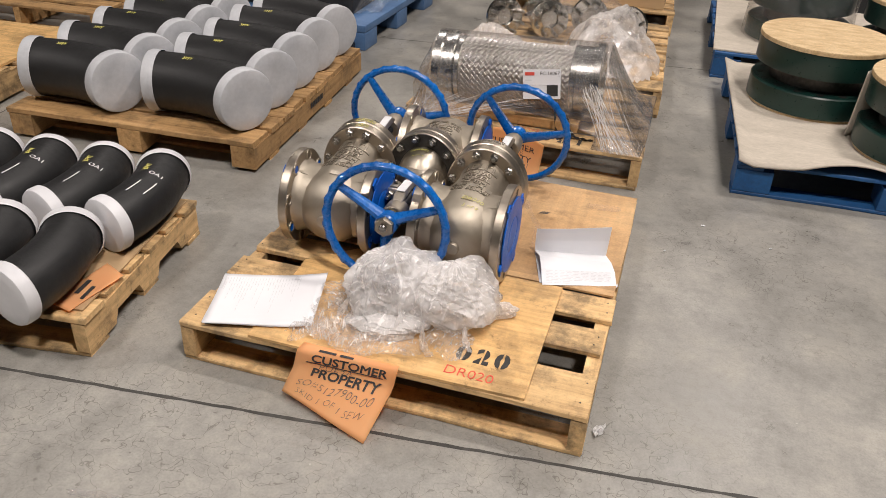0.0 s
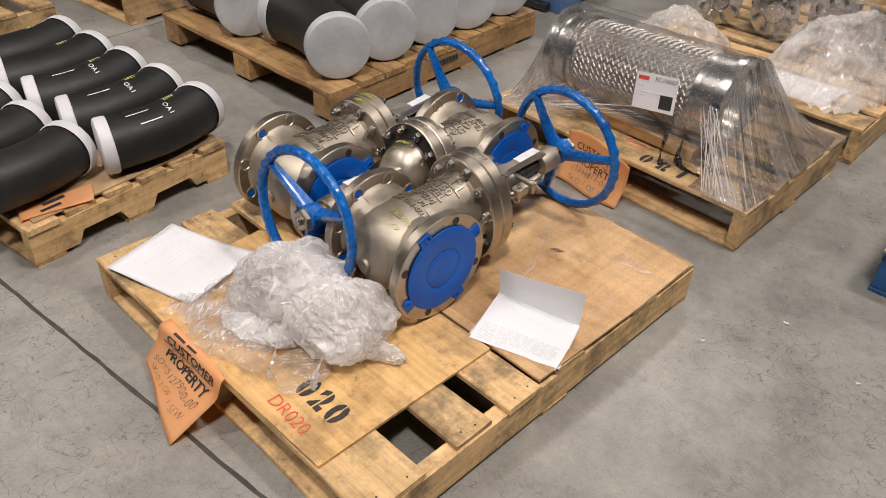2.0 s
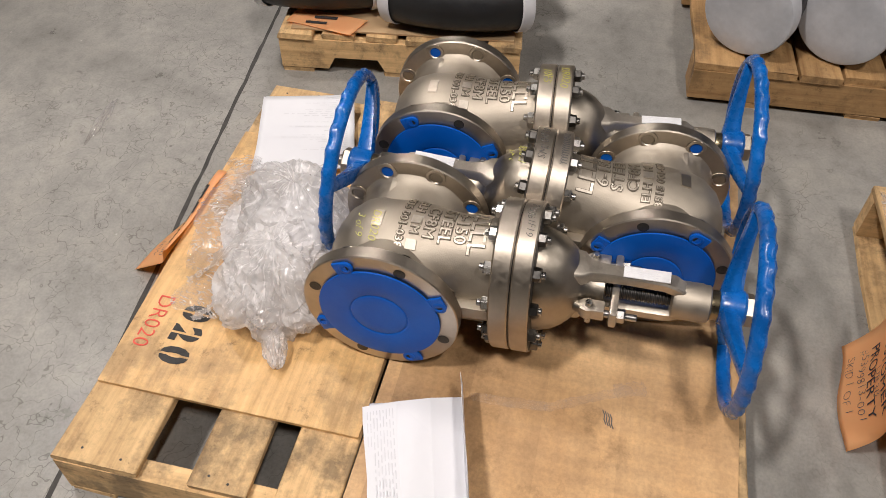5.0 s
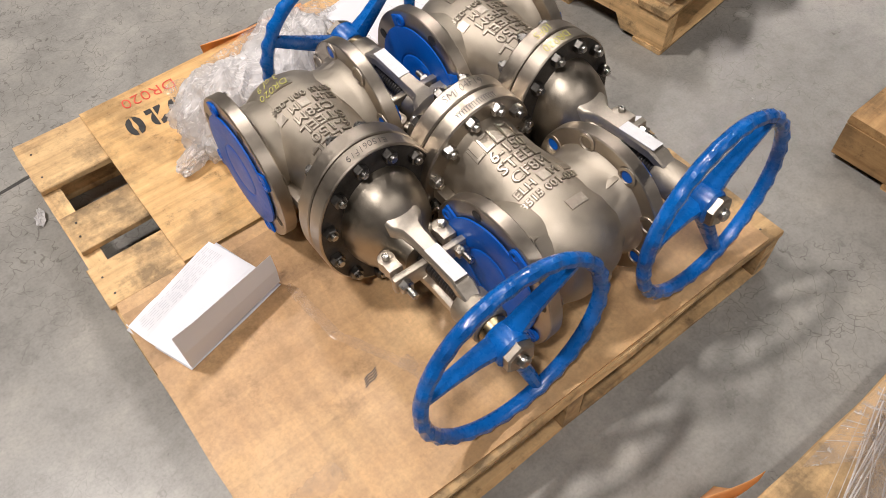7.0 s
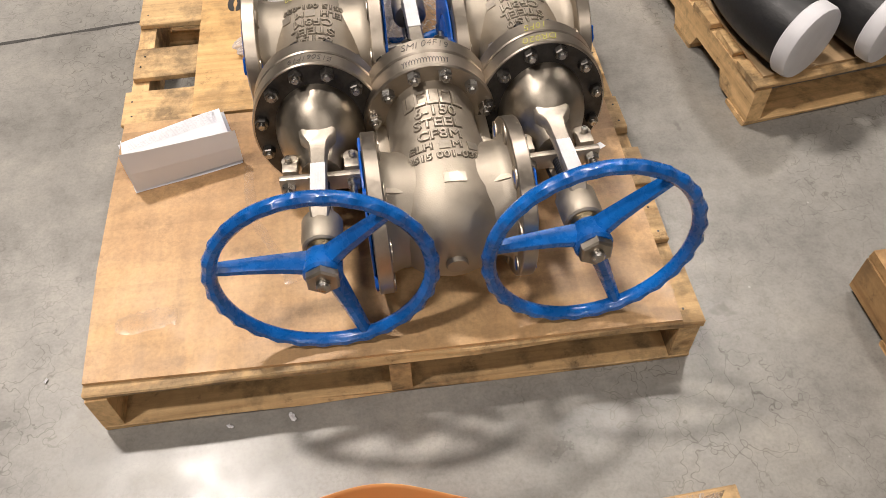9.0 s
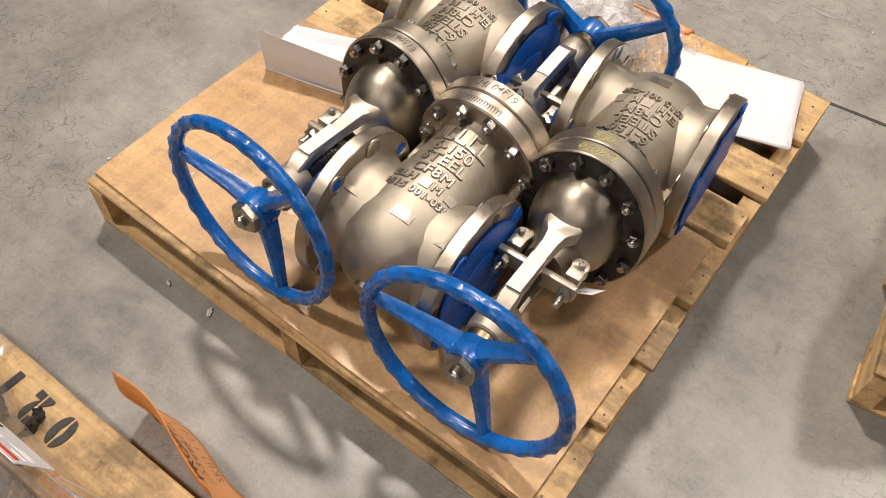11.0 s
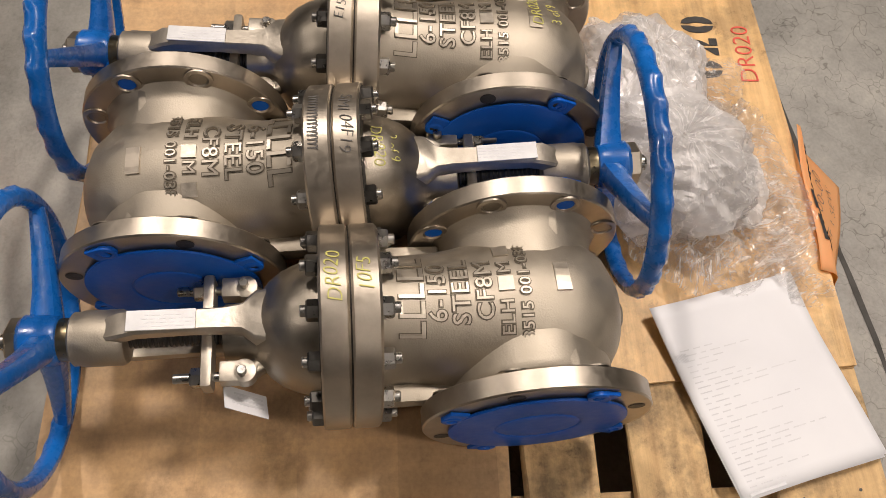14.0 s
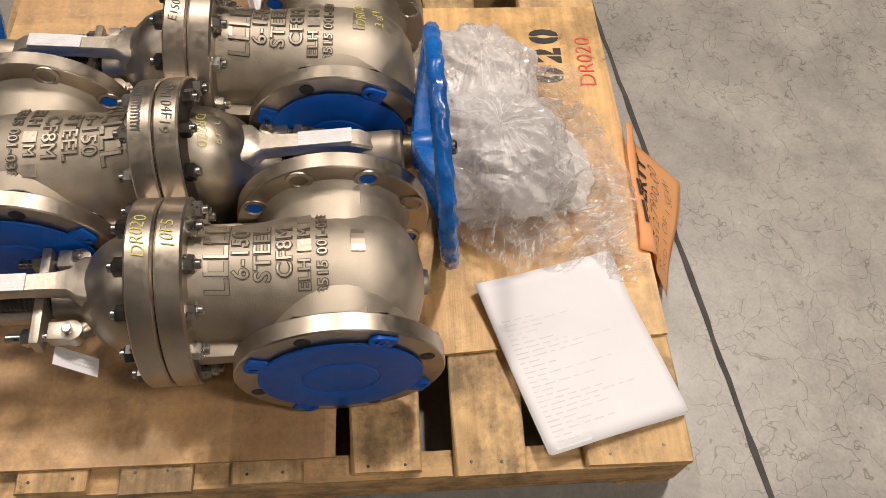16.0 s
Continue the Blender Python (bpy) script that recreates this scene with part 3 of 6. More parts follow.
def scribble(bm, pts, w=0.004, lift=0.0006):
    """A flat pen stroke along points in the xy plane."""
    pts = [Vector((x, y, 0)) for x, y in pts]
    left, right = [], []
    for i, q in enumerate(pts):
        d = (pts[min(i + 1, len(pts) - 1)] - pts[max(i - 1, 0)]).normalized()
        nrm = Vector((-d.y, d.x, 0)) * w / 2
        left.append(bm.verts.new(q + nrm + Vector((0, 0, lift))))
        right.append(bm.verts.new(q - nrm + Vector((0, 0, lift))))
    for i in range(len(pts) - 1):
        bm.faces.new((left[i], right[i], right[i + 1], left[i + 1]))
    return bm


def squiggle(rng, w, h, n):
    """A made-up pen line that reads as nothing."""
    out = []
    for i in range(n * 6 + 1):
        a = i / 6
        out.append((a / n * w + 0.22 * w / n * math.sin(2 * math.pi * a), h * (0.5 + 0.45 * math.sin(2 * math.pi * a + 1.3 + rng.uniform(-0.3, 0.3)))))
    return out


# ---------------------------------------------------------------- the building
bm = bmesh.new()
box(bm, (-14, -14, -0.3), (14, 16, 0.0))
floor = tagged(part("floor", bm, M_FLOOR), "polished grey concrete warehouse floor with saw-cut joints", "floor", kind="structure")
for nm, lo, hi in (("wall_south", (-14.3, -14.3, 0), (14.3, -14, 8.6)), ("wall_north", (-14.3, 16, 0), (14.3, 16.3, 8.6)),
                   ("wall_west", (-14.3, -14, 0), (-14, 16, 8.6)), ("wall_east", (14, -14, 0), (14.3, 16, 8.6))):
    tagged(part(nm, box(bmesh.new(), lo, hi), M_WALL), "pale grey painted warehouse wall", "wall", kind="structure")
tagged(part("ceiling", box(bmesh.new(), (-14.3, -14.3, 8.6), (14.3, 16.3, 8.8)), M_CEIL), "pale grey painted warehouse ceiling", "ceiling", kind="structure")


def joint(a, b, w=0.008):
    """A saw-cut joint, filled dark and worn ragged."""
    rng = random.Random(str(a))
    a, b = Vector((*a, 0)), Vector((*b, 0))
    d = (b - a).normalized()
    nrm = Vector((-d.y, d.x, 0))
    n = int((b - a).length / 0.04)
    bm = bmesh.new()
    rows = []
    for i in range(n + 1):
        q = a + (b - a) * i / n
        l, r = w / 2 * rng.uniform(0.6, 1.25), w / 2 * rng.uniform(0.6, 1.25)
        rows.append((bm.verts.new(q + nrm * l + Vector((0, 0, 0.0006))), bm.verts.new(q - nrm * r + Vector((0, 0, 0.0006)))))
    for p, q in zip(rows, rows[1:]):
        bm.faces.new((p[0], p[1], q[1], q[0]))
    return tagged(part("floor_joint", bm, M_JOINT), "dark filled saw-cut joint in the concrete floor", "joint", kind="structure")


joint((-6, -0.81), (8, 0.72), 0.011)
joint((-6, 2.3), (8, 3.85), 0.005)
joint((-0.89, -8), (-2.25, 8), 0.005)

# ---------------------------------------------------------------- pallets


def pallet(name, label, m, boards, lx, ly, h, seed, top=0.016, stringers=3, notch=False, mx=M_WOOD, my=M_WOODY, bottoms=3, block=False, group="wooden pallets", sw=0.038, inset=0.0):
    """Deck boards run along x, stringers along y. boards: (y0, y1) of each deck board."""
    rng = random.Random(seed)
    t = thing(name, label, "pallet", group, m)
    for y0, y1 in boards:
        b = part("deck_board", plank_bm(lx, y1 - y0, top, rng, 8, 0.003, 0.008), mx, t)
        b.location = (rng.uniform(-0.006, 0.006), y0, h - top)
    bt = 0.014
    for i in range(stringers):
        x = (lx - sw) * i / (stringers - 1)
        if block:
            for k in range(3):
                yb = (ly - 0.13) * k / 2
                xb = (lx - 0.14) * i / (stringers - 1)
                b = part("block", plank_bm(0.14, 0.13, h - top - 2 * bt - 0.004, rng, 2, 0.002), mx, t)
                b.location = (xb, yb, bt + 0.001)
            xb = (lx - 0.1) * i / (stringers - 1)
            b = part("stringer_board", plank_bm(ly, 0.1, bt, rng, 8, 0.002), mx, t)
            b.matrix_basis = pose(xb + 0.1, 0, h - top - bt - 0.001, 0, 0, 90)
            continue
        bm = bmesh.new()
        z0, z1 = bt + 0.001, h - top - 0.001
        if notch:
            n1, n2, w, d = ly * 0.2, ly * 0.57, ly * 0.24, 0.038
            outl = [(0, z0), (n1, z0), (n1 + 0.02, z0 + d), (n1 + w - 0.02, z0 + d), (n1 + w, z0), (n2, z0), (n2 + 0.02, z0 + d), (n2 + w - 0.02, z0 + d), (n2 + w, z0), (ly, z0), (ly, z1), (0, z1)]
        else:
            outl = [(0, z0)] + [(ly * k / 8, z0 + rng.uniform(0, 0.002)) for k in range(1, 8)] + [(ly, z0), (ly, z1), (0, z1)]
        a = [bm.verts.new((0, y, z)) for y, z in outl]
        b = [bm.verts.new((sw, y, z)) for y, z in outl]
        bm.faces.new(a)
        bm.faces.new(b[::-1])
        for k in range(len(a)):
            q = (k + 1) % len(a)
            bm.faces.new((a[k], a[q], b[q], b[k]))
        bmesh.ops.recalc_face_normals(bm, faces=bm.faces)
        ob = part("stringer", bm, my, t)
        ob.location = (x, 0, 0)
    for i in range(bottoms):
        y = inset + (ly - 0.09 - 2 * inset) * i / (bottoms - 1)
        b = part("bottom_board", plank_bm(lx, 0.09, bt, rng, 6, 0.003, 0.006), mx, t)
        b.location = (0, y, 0)
    return t


DECK = 0.125
MAIN_BOARDS = [(0.0, 0.158), (0.246, 0.352), (0.402, 0.506), (0.572, 0.675), (0.727, 0.83), (0.874, 0.977), (1.02, 1.165)]
main_pallet = pallet("wooden_pallet", "worn light wooden pallet carrying three steel valves", pose(0, 0, 0), MAIN_BOARDS, 1.076, 1.165, DECK, 3)


nail = None
rng = random.Random(77)
for y0, y1 in MAIN_BOARDS:
    for x in (0.02, 0.54, 1.056):
        for f in (0.28, 0.72):
            mm = pose(x + rng.uniform(-0.008, 0.008), y0 + (y1 - y0) * (f + rng.uniform(-0.08, 0.08)), DECK + 0.0006)
            if nail is None:
                nail = part("nail", lathe(bmesh.new(), [(0.0, 0.0024), (0.0006, 0.0024), (0.0007, 0.0)], 8, pose(0, 0, 0, 90, 0, 0)), M_DARKST, main_pallet, at=mm)
            else:
                again(nail, mm)


def sheet(name, label, outline, z, th, face, category):
    t = thing(name, label, category)
    bm = bmesh.new()
    vs = [bm.verts.new((x, y, z + 0.0005)) for x, y in outline]
    f = bm.faces.new(vs)
    r = bmesh.ops.extrude_face_region(bm, geom=[f])
    for v in r["geom"]:
        if isinstance(v, bmesh.types.BMVert):
            v.co.z += th
    bmesh.ops.recalc_face_normals(bm, faces=bm.faces)
    part("board", bm, face, t)
    return t


PLY1, PLY2 = DECK + 0.008, DECK + 0.0075
sheet("plywood_sheet", "thin stencilled plywood sheet on the pallet deck", [(0.2, 0.0), (0.56, 0.002), (0.923, 0.008), (0.927, 0.505), (0.4, 0.505), (0.3, 0.49), (0.18, 0.378)], DECK, 0.0075, M_PLY, "plywood sheet")
sheet("board_sheet", "tan smooth-faced board sheet with tape scars on the pallet", [(0.03, 0.525), (0.5, 0.516), (1.07, 0.512), (1.079, 0.9), (1.074, 1.142), (0.6, 1.155), (0.035, 1.16)], DECK, 0.0068, M_CARD, "board sheet")

# ---------------------------------------------------------------- gate valve
R_PIPE, BON_X, BON_Z = 0.14, 0.123, 0.15
BODY = [(-0.122, 0.0, 0.0), (-0.12, 0.03, 0.03), (-0.112, 0.056, 0.056), (-0.096, 0.08, 0.08), (-0.07, 0.099, 0.099), (-0.04, 0.109, 0.109), (0.0, 0.112, 0.112), (0.03, 0.109, 0.111), (0.06, 0.1, 0.1085), (0.09, 0.09, 0.107), (0.12, 0.084, 0.107), (0.16, 0.081, 0.109), (0.187, 0.084, 0.113)]


def oval(profile, seg=56):
    """Turn a profile of (along, half width, half height) about the stem axis, as an oval."""
    bm = lathe(bmesh.new(), [(q[0], 1.0 if q[1] > 0 else 0.0) for q in profile], seg)
    by_s = {round(q[0], 6): q for q in profile}
    for v in bm.verts:
        q = by_s[round(v.co.y, 6)] if round(v.co.y, 6) in by_s else min(profile, key=lambda p: abs(p[0] - v.co.y))
        v.co.x *= q[1]
        v.co.z *= q[2]
    return bm


def body_r(s):
    for (a, xa, za), (b, xb, zb) in zip(BODY, BODY[1:]):
        if a <= s <= b:
            f = (s - a) / (b - a)
            return xa + (xb - xa) * f, za + (zb - za) * f
    return BODY[-1][1:]


def wrap_text(bm, s0, lift=0.0012, turn=0.0, radius=None):
    """Bend flat letters round the stem axis, their top towards the bonnet."""
    for v in bm.verts:
        s = s0 + v.co.y
        rx, rz = radius or body_r(s)
        a = v.co.x / (0.6 * rx + 0.4 * rz) + turn
        q = lift + v.co.z
        v.co = Vector(((rx + q) * math.sin(a), s, (rz + q) * math.cos(a)))
    bmesh.ops.recalc_face_normals(bm, faces=bm.faces)
    return bm


def handwheel(parent):
    """A dished wheel with finger grips, three spokes and a hub, about the local y axis."""
    w = part("handwheel", lathe(bmesh.new(), [(0.562, 0.022), (0.564, 0.029), (0.57, 0.032), (0.602, 0.032), (0.607, 0.028)], 28), M_BLUE, parent, "chipped bright blue enamelled handwheel", True)
    bm = bmesh.new()
    RW, N, K = 0.1715, 168, 10
    rings = []
    for i in range(N):
        a = 2 * math.pi * i / N
        g = 0.5 + 0.5 * math.cos(a * 28)
        g = g ** 1.6
        ring = []
        for k in range(K):
            b = 2 * math.pi * k / K
            dr, ds = 0.0115 * math.cos(b), 0.0125 * math.sin(b)
            grip = 0.0042 * g * max(0.0, math.cos(b - 0.9))
            r = RW + dr + grip * math.cos(b)
            ring.append(bm.verts.new((r * math.sin(a), 0.604 + ds + grip * 0.6 * math.sin(b), r * math.cos(a))))
        rings.append(ring)
    for i in range(N):
        p, q = rings[i], rings[(i + 1) % N]
        for k in range(K):
            j = (k + 1) % K
            bm.faces.new((p[k], p[j], q[j], q[k]))
    bmesh.ops.recalc_face_normals(bm, faces=bm.faces)
    part("rim", bm, M_BLUE, w, "", True)
    for i in range(3):
        bm = bmesh.new()
        # web and flange of a spoke, from hub to rim
        secs = [(0.02, 0.583, 0.017, 0.016), (0.06, 0.586, 0.0145, 0.013), (0.11, 0.593, 0.0125, 0.0105), (0.168, 0.603, 0.0105, 0.008)]
        rows = []
        for r, s, hw, hh in secs:
            rows.append([bm.verts.new(c) for c in ((-hw, s - hh, r), (-hw * 0.5, s - hh * 1.3, r), (hw * 0.5, s - hh * 1.3, r), (hw, s - hh, r), (hw * 0.9, s + hh * 0.3, r), (hw * 0.35, s + hh, r), (-hw * 0.35, s + hh, r), (-hw * 0.9, s + hh * 0.3, r))])
        for p, q in zip(rows, rows[1:]):
            for k in range(8):
                j = (k + 1) % 8
                bm.faces.new((p[k], p[j], q[j], q[k]))
        bmesh.ops.recalc_face_normals(bm, faces=bm.faces)
        part("spoke", bm, M_BLUE, w, "", True, pose(0, 0, 0, 0, 120 * i + 60, 0))
    return w


def gate_valve(m, label, heat):
    v = thing("gate_valve", label, "valve", "gate valves on the pallet", m)
    body = part("body", oval(BODY), M_CAST, v, "sandy cast stainless valve body", True)
    # hubs towards the flanges and pads cast beside them
    for sgn in (-1, 1):
        hub = lathe(bmesh.new(), [(0.03, 0.1), (0.085, 0.1), (0.1, 0.104), (0.108, 0.112)], 48, pose(0, 0, 0, 0, 0, -90 * sgn))
        part("hub", hub, M_CAST, v, "", True)
        fl = bmesh.new()
        lathe(fl, [(0.1065, R_PIPE - 0.002), (0.1085, R_PIPE), (0.1305, R_PIPE), (0.1325, R_PIPE - 0.002)], 72, pose(0, 0, 0, 0, 0, -90 * sgn))
        flange = part("pipe_flange", fl, M_MACH, v, "machined round pipe flange", True)
        for k in range(8):
            a = radians(22.5 + 45 * k)
            y, z = 0.1207 * math.cos(a), 0.1207 * math.sin(a)
            ring = lathe(bmesh.new(), [(0.0, 0.019), (0.0022, 0.0185), (0.003, 0.0135), (0.0005, 0.0115)], 20, pose(sgn * 0.1062, y, z, 0, 0, 90 * sgn), cap=False)
            part("spot_face", ring, M_MACH, flange, "", True)
            hole = lathe(bmesh.new(), [(0.0, 0.0), (0.0, 0.0112), (0.0004, 0.0112)], 18, pose(sgn * 0.1062 - sgn * 0.0008, y, z, 0, 0, 90 * sgn))
            part("bolt_hole", hole, M_CAP if k in (0, 2, 4, 6) else M_DOME, flange, "", False)
            if k in (1, 3, 5, 7):
                face = lathe(bmesh.new(), [(0.0, 0.0), (0.0, 0.0105), (0.0004, 0.0105)], 18, pose(sgn * 0.1329, y, z, 0, 0, -90 * sgn))
                part("bolt_hole", face, M_FACE, flange)
        cap = part("flange_cap", lathe(bmesh.new(), [(0.133, 0.105), (0.1355, 0.1092), (0.1382, 0.1088), (0.139, 0.103), (0.139, 0.08), (0.139, 0.055), (0.1385, 0.0535), (0.1372, 0.0525), (0.1372, 0.0505), (0.1385, 0.0495), (0.139, 0.048), (0.139, 0.03), (0.139, 0.012), (0.139, 0.0)], 56, pose(0, 0, 0, 0, 0, -90 * sgn)), M_CAP, v, "glossy blue plastic flange protector", True)
        for k in range(4):
            a = radians(22.5 + 90 * k)
            ear = bmesh.new()
            mm = pose(sgn * 0.133, 0.1195 * math.cos(a), 0.1195 * math.sin(a), 0, 0, -90 * sgn)
            lathe(ear, [(0.0, 0.0125), (0.0048, 0.0125), (0.0058, 0.0112), (0.0058, 0.0068), (0.0025, 0.0062), (0.0025, 0.0)], 20, mm)
            neck = box(bmesh.new(), (-0.0125, -0.022, 0.0), (0.0125, 0.0, 0.0046), 0.001)
            neck.transform(pose(sgn * 0.133, 0.1195 * math.cos(a), 0.1195 * math.sin(a)) @ pose(0, 0, 0, math.degrees(a) - 90, 0, 0) @ pose(0, 0, 0, 0, 90 * sgn, 0))
            part("ear_neck", neck, M_CAP, cap, "", True)
            part("ear_hole", lathe(bmesh.new(), [(0.0028, 0.0), (0.0028, 0.0062), (0.0032, 0.0062)], 16, mm), M_FACE, cap)
            part("ear", ear, M_CAP, cap, "", True)
        for up in (1, -1):
            bm = bmesh.new()
            box(bm, (-0.022, -0.024, -0.03), (0.022, 0.024, 0.005), 0.003)
            for q in bm.verts:
                q.co.z -= 0.25 * abs(q.co.x + sgn * -0.022)
            part("boss", bm, M_CAST, v, "", True, pose(sgn * 0.088, -0.012, up * 0.098, 0 if up > 0 else 180, 0, 0))
        bm = box(bmesh.new(), (-0.011, 0.095, -0.013), (0.011, 0.187, 0.013), 0.003)
        part("rib", bm, M_CAST, v, "", True, pose(sgn * 0.092, 0, 0))
    part("plug", lathe(bmesh.new(), [(-0.129, 0.0), (-0.129, 0.017), (-0.126, 0.019), (-0.11, 0.019)], 20), M_CAST, v, "", True)
    # cast pad, square
    pad = box(bmesh.new(), (-0.018, -0.009, -0.001), (0.018, 0.009, 0.001))
    bmesh.ops.subdivide_edges(pad, edges=pad.edges[:], cuts=3, use_grid_fill=True)
    part("pad", wrap_text(pad, -0.028, 0.001, 0.1), M_MACH, v)
    # bonnet joint: two plates
    for s0, s1, mt in ((0.187, 0.2205, M_CAST), (0.2225, 0.256, M_MACH)):
        part("bonnet_flange", oval([(s0, BON_X - 0.003, BON_Z - 0.003), (s0 + 0.003, BON_X, BON_Z), (s1 - 0.0025, BON_X, BON_Z), (s1, BON_X - 0.002, BON_Z - 0.002)], 80), M_MACH, v, "round bolted bonnet flange plate", True)
    part("gasket", oval([(0.2195, BON_X - 0.006, BON_Z - 0.006), (0.2235, BON_X - 0.006, BON_Z - 0.006)], 64), M_DARKST, v)
    part("flange_face", oval([(0.2555, BON_X - 0.004, BON_Z - 0.004), (0.2568, BON_X - 0.004, BON_Z - 0.004)], 72), M_FACE, v, "blackened face of the bonnet flange")
    nut = stud = None
    for k in range(12):
        a = 15 + 30 * k
        for s, rot in ((0.187, 180), (0.256, 0)):
            mm = pose(0.105 * math.sin(radians(a)), s, 0.133 * math.cos(radians(a)), rot, 0, 0) @ pose(0, 0, 0, 0, 11 * k, 0)
            if nut is None:
                nut = part("nut", hexnut(bmesh.new(), 0.0125, 0.0135), M_BOLT, v, "hexagonal steel nut", at=mm)
                dark = part("nut", hexnut(bmesh.new(), 0.0125, 0.0145), M_NUTD, v, "dark hexagonal steel nut", at=pose(0.105 * math.sin(radians(a)), 0.256, 0.133 * math.cos(radians(a))))
            elif rot == 180:
                again(nut, mm)
            elif k:
                again(dark, mm)
        ms = pose(0.105 * math.sin(radians(a)), 0, 0.133 * math.cos(radians(a)))
        if stud is None:
            stud = part("stud", rod(bmesh.new(), (0, 0.166, 0), (0, 0.277, 0), 0.0065, 10, bev=0.001), M_BOLT, v, "threaded stud end", True, ms)
        else:
            again(stud, ms)
    # bonnet dome and stuffing box
    part("bonnet", oval([(0.254, 0.082, 0.108), (0.27, 0.08, 0.104), (0.287, 0.076, 0.097), (0.303, 0.069, 0.086), (0.317, 0.059, 0.071), (0.328, 0.047, 0.054), (0.337, 0.039, 0.042), (0.355, 0.035, 0.036), (0.372, 0.034, 0.034), (0.374, 0.02, 0.02)], 48), M_DOME, v, "smooth dark cast bonnet dome", True)
    # yoke: two arms and the top bearing
    for up in (1, -1):
        bm = bmesh.new()
        secs = [(0.3, 0.034, 0.05, 0.012), (0.332, 0.031, 0.047, 0.012), (0.347, 0.018, 0.043, 0.011), (0.365, 0.015, 0.042, 0.010), (0.41, 0.0135, 0.041, 0.009), (0.47, 0.015, 0.04, 0.009), (0.488, 0.017, 0.036, 0.009), (0.503, 0.015, 0.027, 0.008), (0.516, 0.01, 0.02, 0.006)]
        rows = []
        for s, hw, z, hh in secs:
            rows.append([bm.verts.new((x, s, up * q)) for x, q in ((-hw, z - hh), (-hw, z + hh * 0.6), (-hw * 0.8, z + hh), (hw * 0.8, z + hh), (hw, z + hh * 0.6), (hw, z - hh), (hw * 0.4, z - hh * 1.5), (-hw * 0.4, z - hh * 1.5))])
        for p, q in zip(rows, rows[1:]):
            for k in range(8):
                j = (k + 1) % 8
                bm.faces.new((p[k], p[j], q[j], q[k]))
        bm.faces.new(rows[0])
        bm.faces.new(rows[-1][::-1])
        bmesh.ops.recalc_face_normals(bm, faces=bm.faces)
        arm = part("yoke_arm", bm, M_YOKE, v, "pale cast yoke arm", True)
        if up == 1:
            plate = part("nameplate", box(bmesh.new(), (-0.0125, 0.4, 0.0505), (0.0125, 0.478, 0.0527), 0.0006), M_PLATE, v, "white engraved nameplate")
            rng = random.Random(5)
            rows = []
            for i in range(4):
                y = 0.4
                while y < 0.458:
                    d = rng.uniform(0.004, 0.012)
                    rows.append((-0.0085 + i * 0.0046, y, -0.0068 + i * 0.0046, min(y + d, 0.463)))
                    y += d + 0.003
            bars = bars_bm(rows, 0.0003)
            bmesh.ops.translate(bars, verts=bars.verts, vec=(0, 0, 0.0526))
            tagged(part("engraving", bars, M_GREYINK, plate), kind="stuff")
    part("yoke_head", lathe(bmesh.new(), [(0.484, 0.02), (0.487, 0.031), (0.492, 0.034), (0.535, 0.034), (0.54, 0.0325), (0.547, 0.0325), (0.55, 0.029)], 36), M_CAST, v, "cast yoke bearing head", True)
    part("yoke_bushing", lathe(bmesh.new(), [(0.549, 0.026), (0.563, 0.026)], 30), M_BRASS, v, "brass bushing ring", True)
    bm = bmesh.new()
    prof = [(0.36, 0.0125)]
    s = 0.362
    while s < 0.49:
        prof += [(s, 0.0125), (s + 0.0018, 0.0145), (s + 0.0032, 0.0145), (s + 0.005, 0.0125)]
        s += 0.006
    part("stem", lathe(bm, prof + [(0.5, 0.0125)], 20), M_DARKST, v, "dark greased threaded stem", True)
    part("stem_end", lathe(bmesh.new(), [(0.6, 0.0115), (0.628, 0.0115), (0.631, 0.009), (0.631, 0.004), (0.628, 0.0)], 20), M_BOLT, v, "", True)
    part("wheel_nut", lathe(bmesh.new(), [(0.606, 0.029), (0.618, 0.029), (0.621, 0.025)], 6), M_DOME, v, "large hexagonal wheel nut")
    # gland with two eye bolts
    g = part("gland_flange", box(bmesh.new(), (-0.072, 0.385, -0.017), (0.072, 0.399, 0.017), 0.005), M_YOKE, v, "gland follower plate", True)
    for sgn in (-1, 1):
        ear = bmesh.new()
        box(ear, (-0.013, 0.348, -0.012), (0.013, 0.377, 0.012), 0.003)
        lathe(ear, [(-0.012, 0.012), (-0.011, 0.0145), (0.011, 0.0145), (0.012, 0.012)], 24, pose(0, 0.348, 0, 90, 0, 0))
        part("lug", ear, M_YOKE, v, "", True, pose(sgn * 0.054, 0, 0.004))
        part("lug_arm", rod(bmesh.new(), (sgn * 0.032, 0.312, -0.004), (sgn * 0.054, 0.346, 0.0), 0.013, 12, 0.011), M_DOME, v, "", True)
        part("pin", rod(bmesh.new(), (sgn * 0.056, 0.35, -0.026), (sgn * 0.056, 0.35, 0.026), 0.006, 12, bev=0.001), M_BOLT, v, "", True)
        part("eye_bolt", rod(bmesh.new(), (sgn * 0.056, 0.355, 0), (sgn * 0.056, 0.432, 0), 0.0062, 12, bev=0.001), M_BOLT, v, "", True)
        part("gland_nut", hexnut(bmesh.new(), 0.0125, 0.013), M_BOLT, v, "", at=pose(sgn * 0.056, 0.399, 0))
    handwheel(v)
    # raised cast lettering; the maker's word as plain blocks
    w = 0.0245
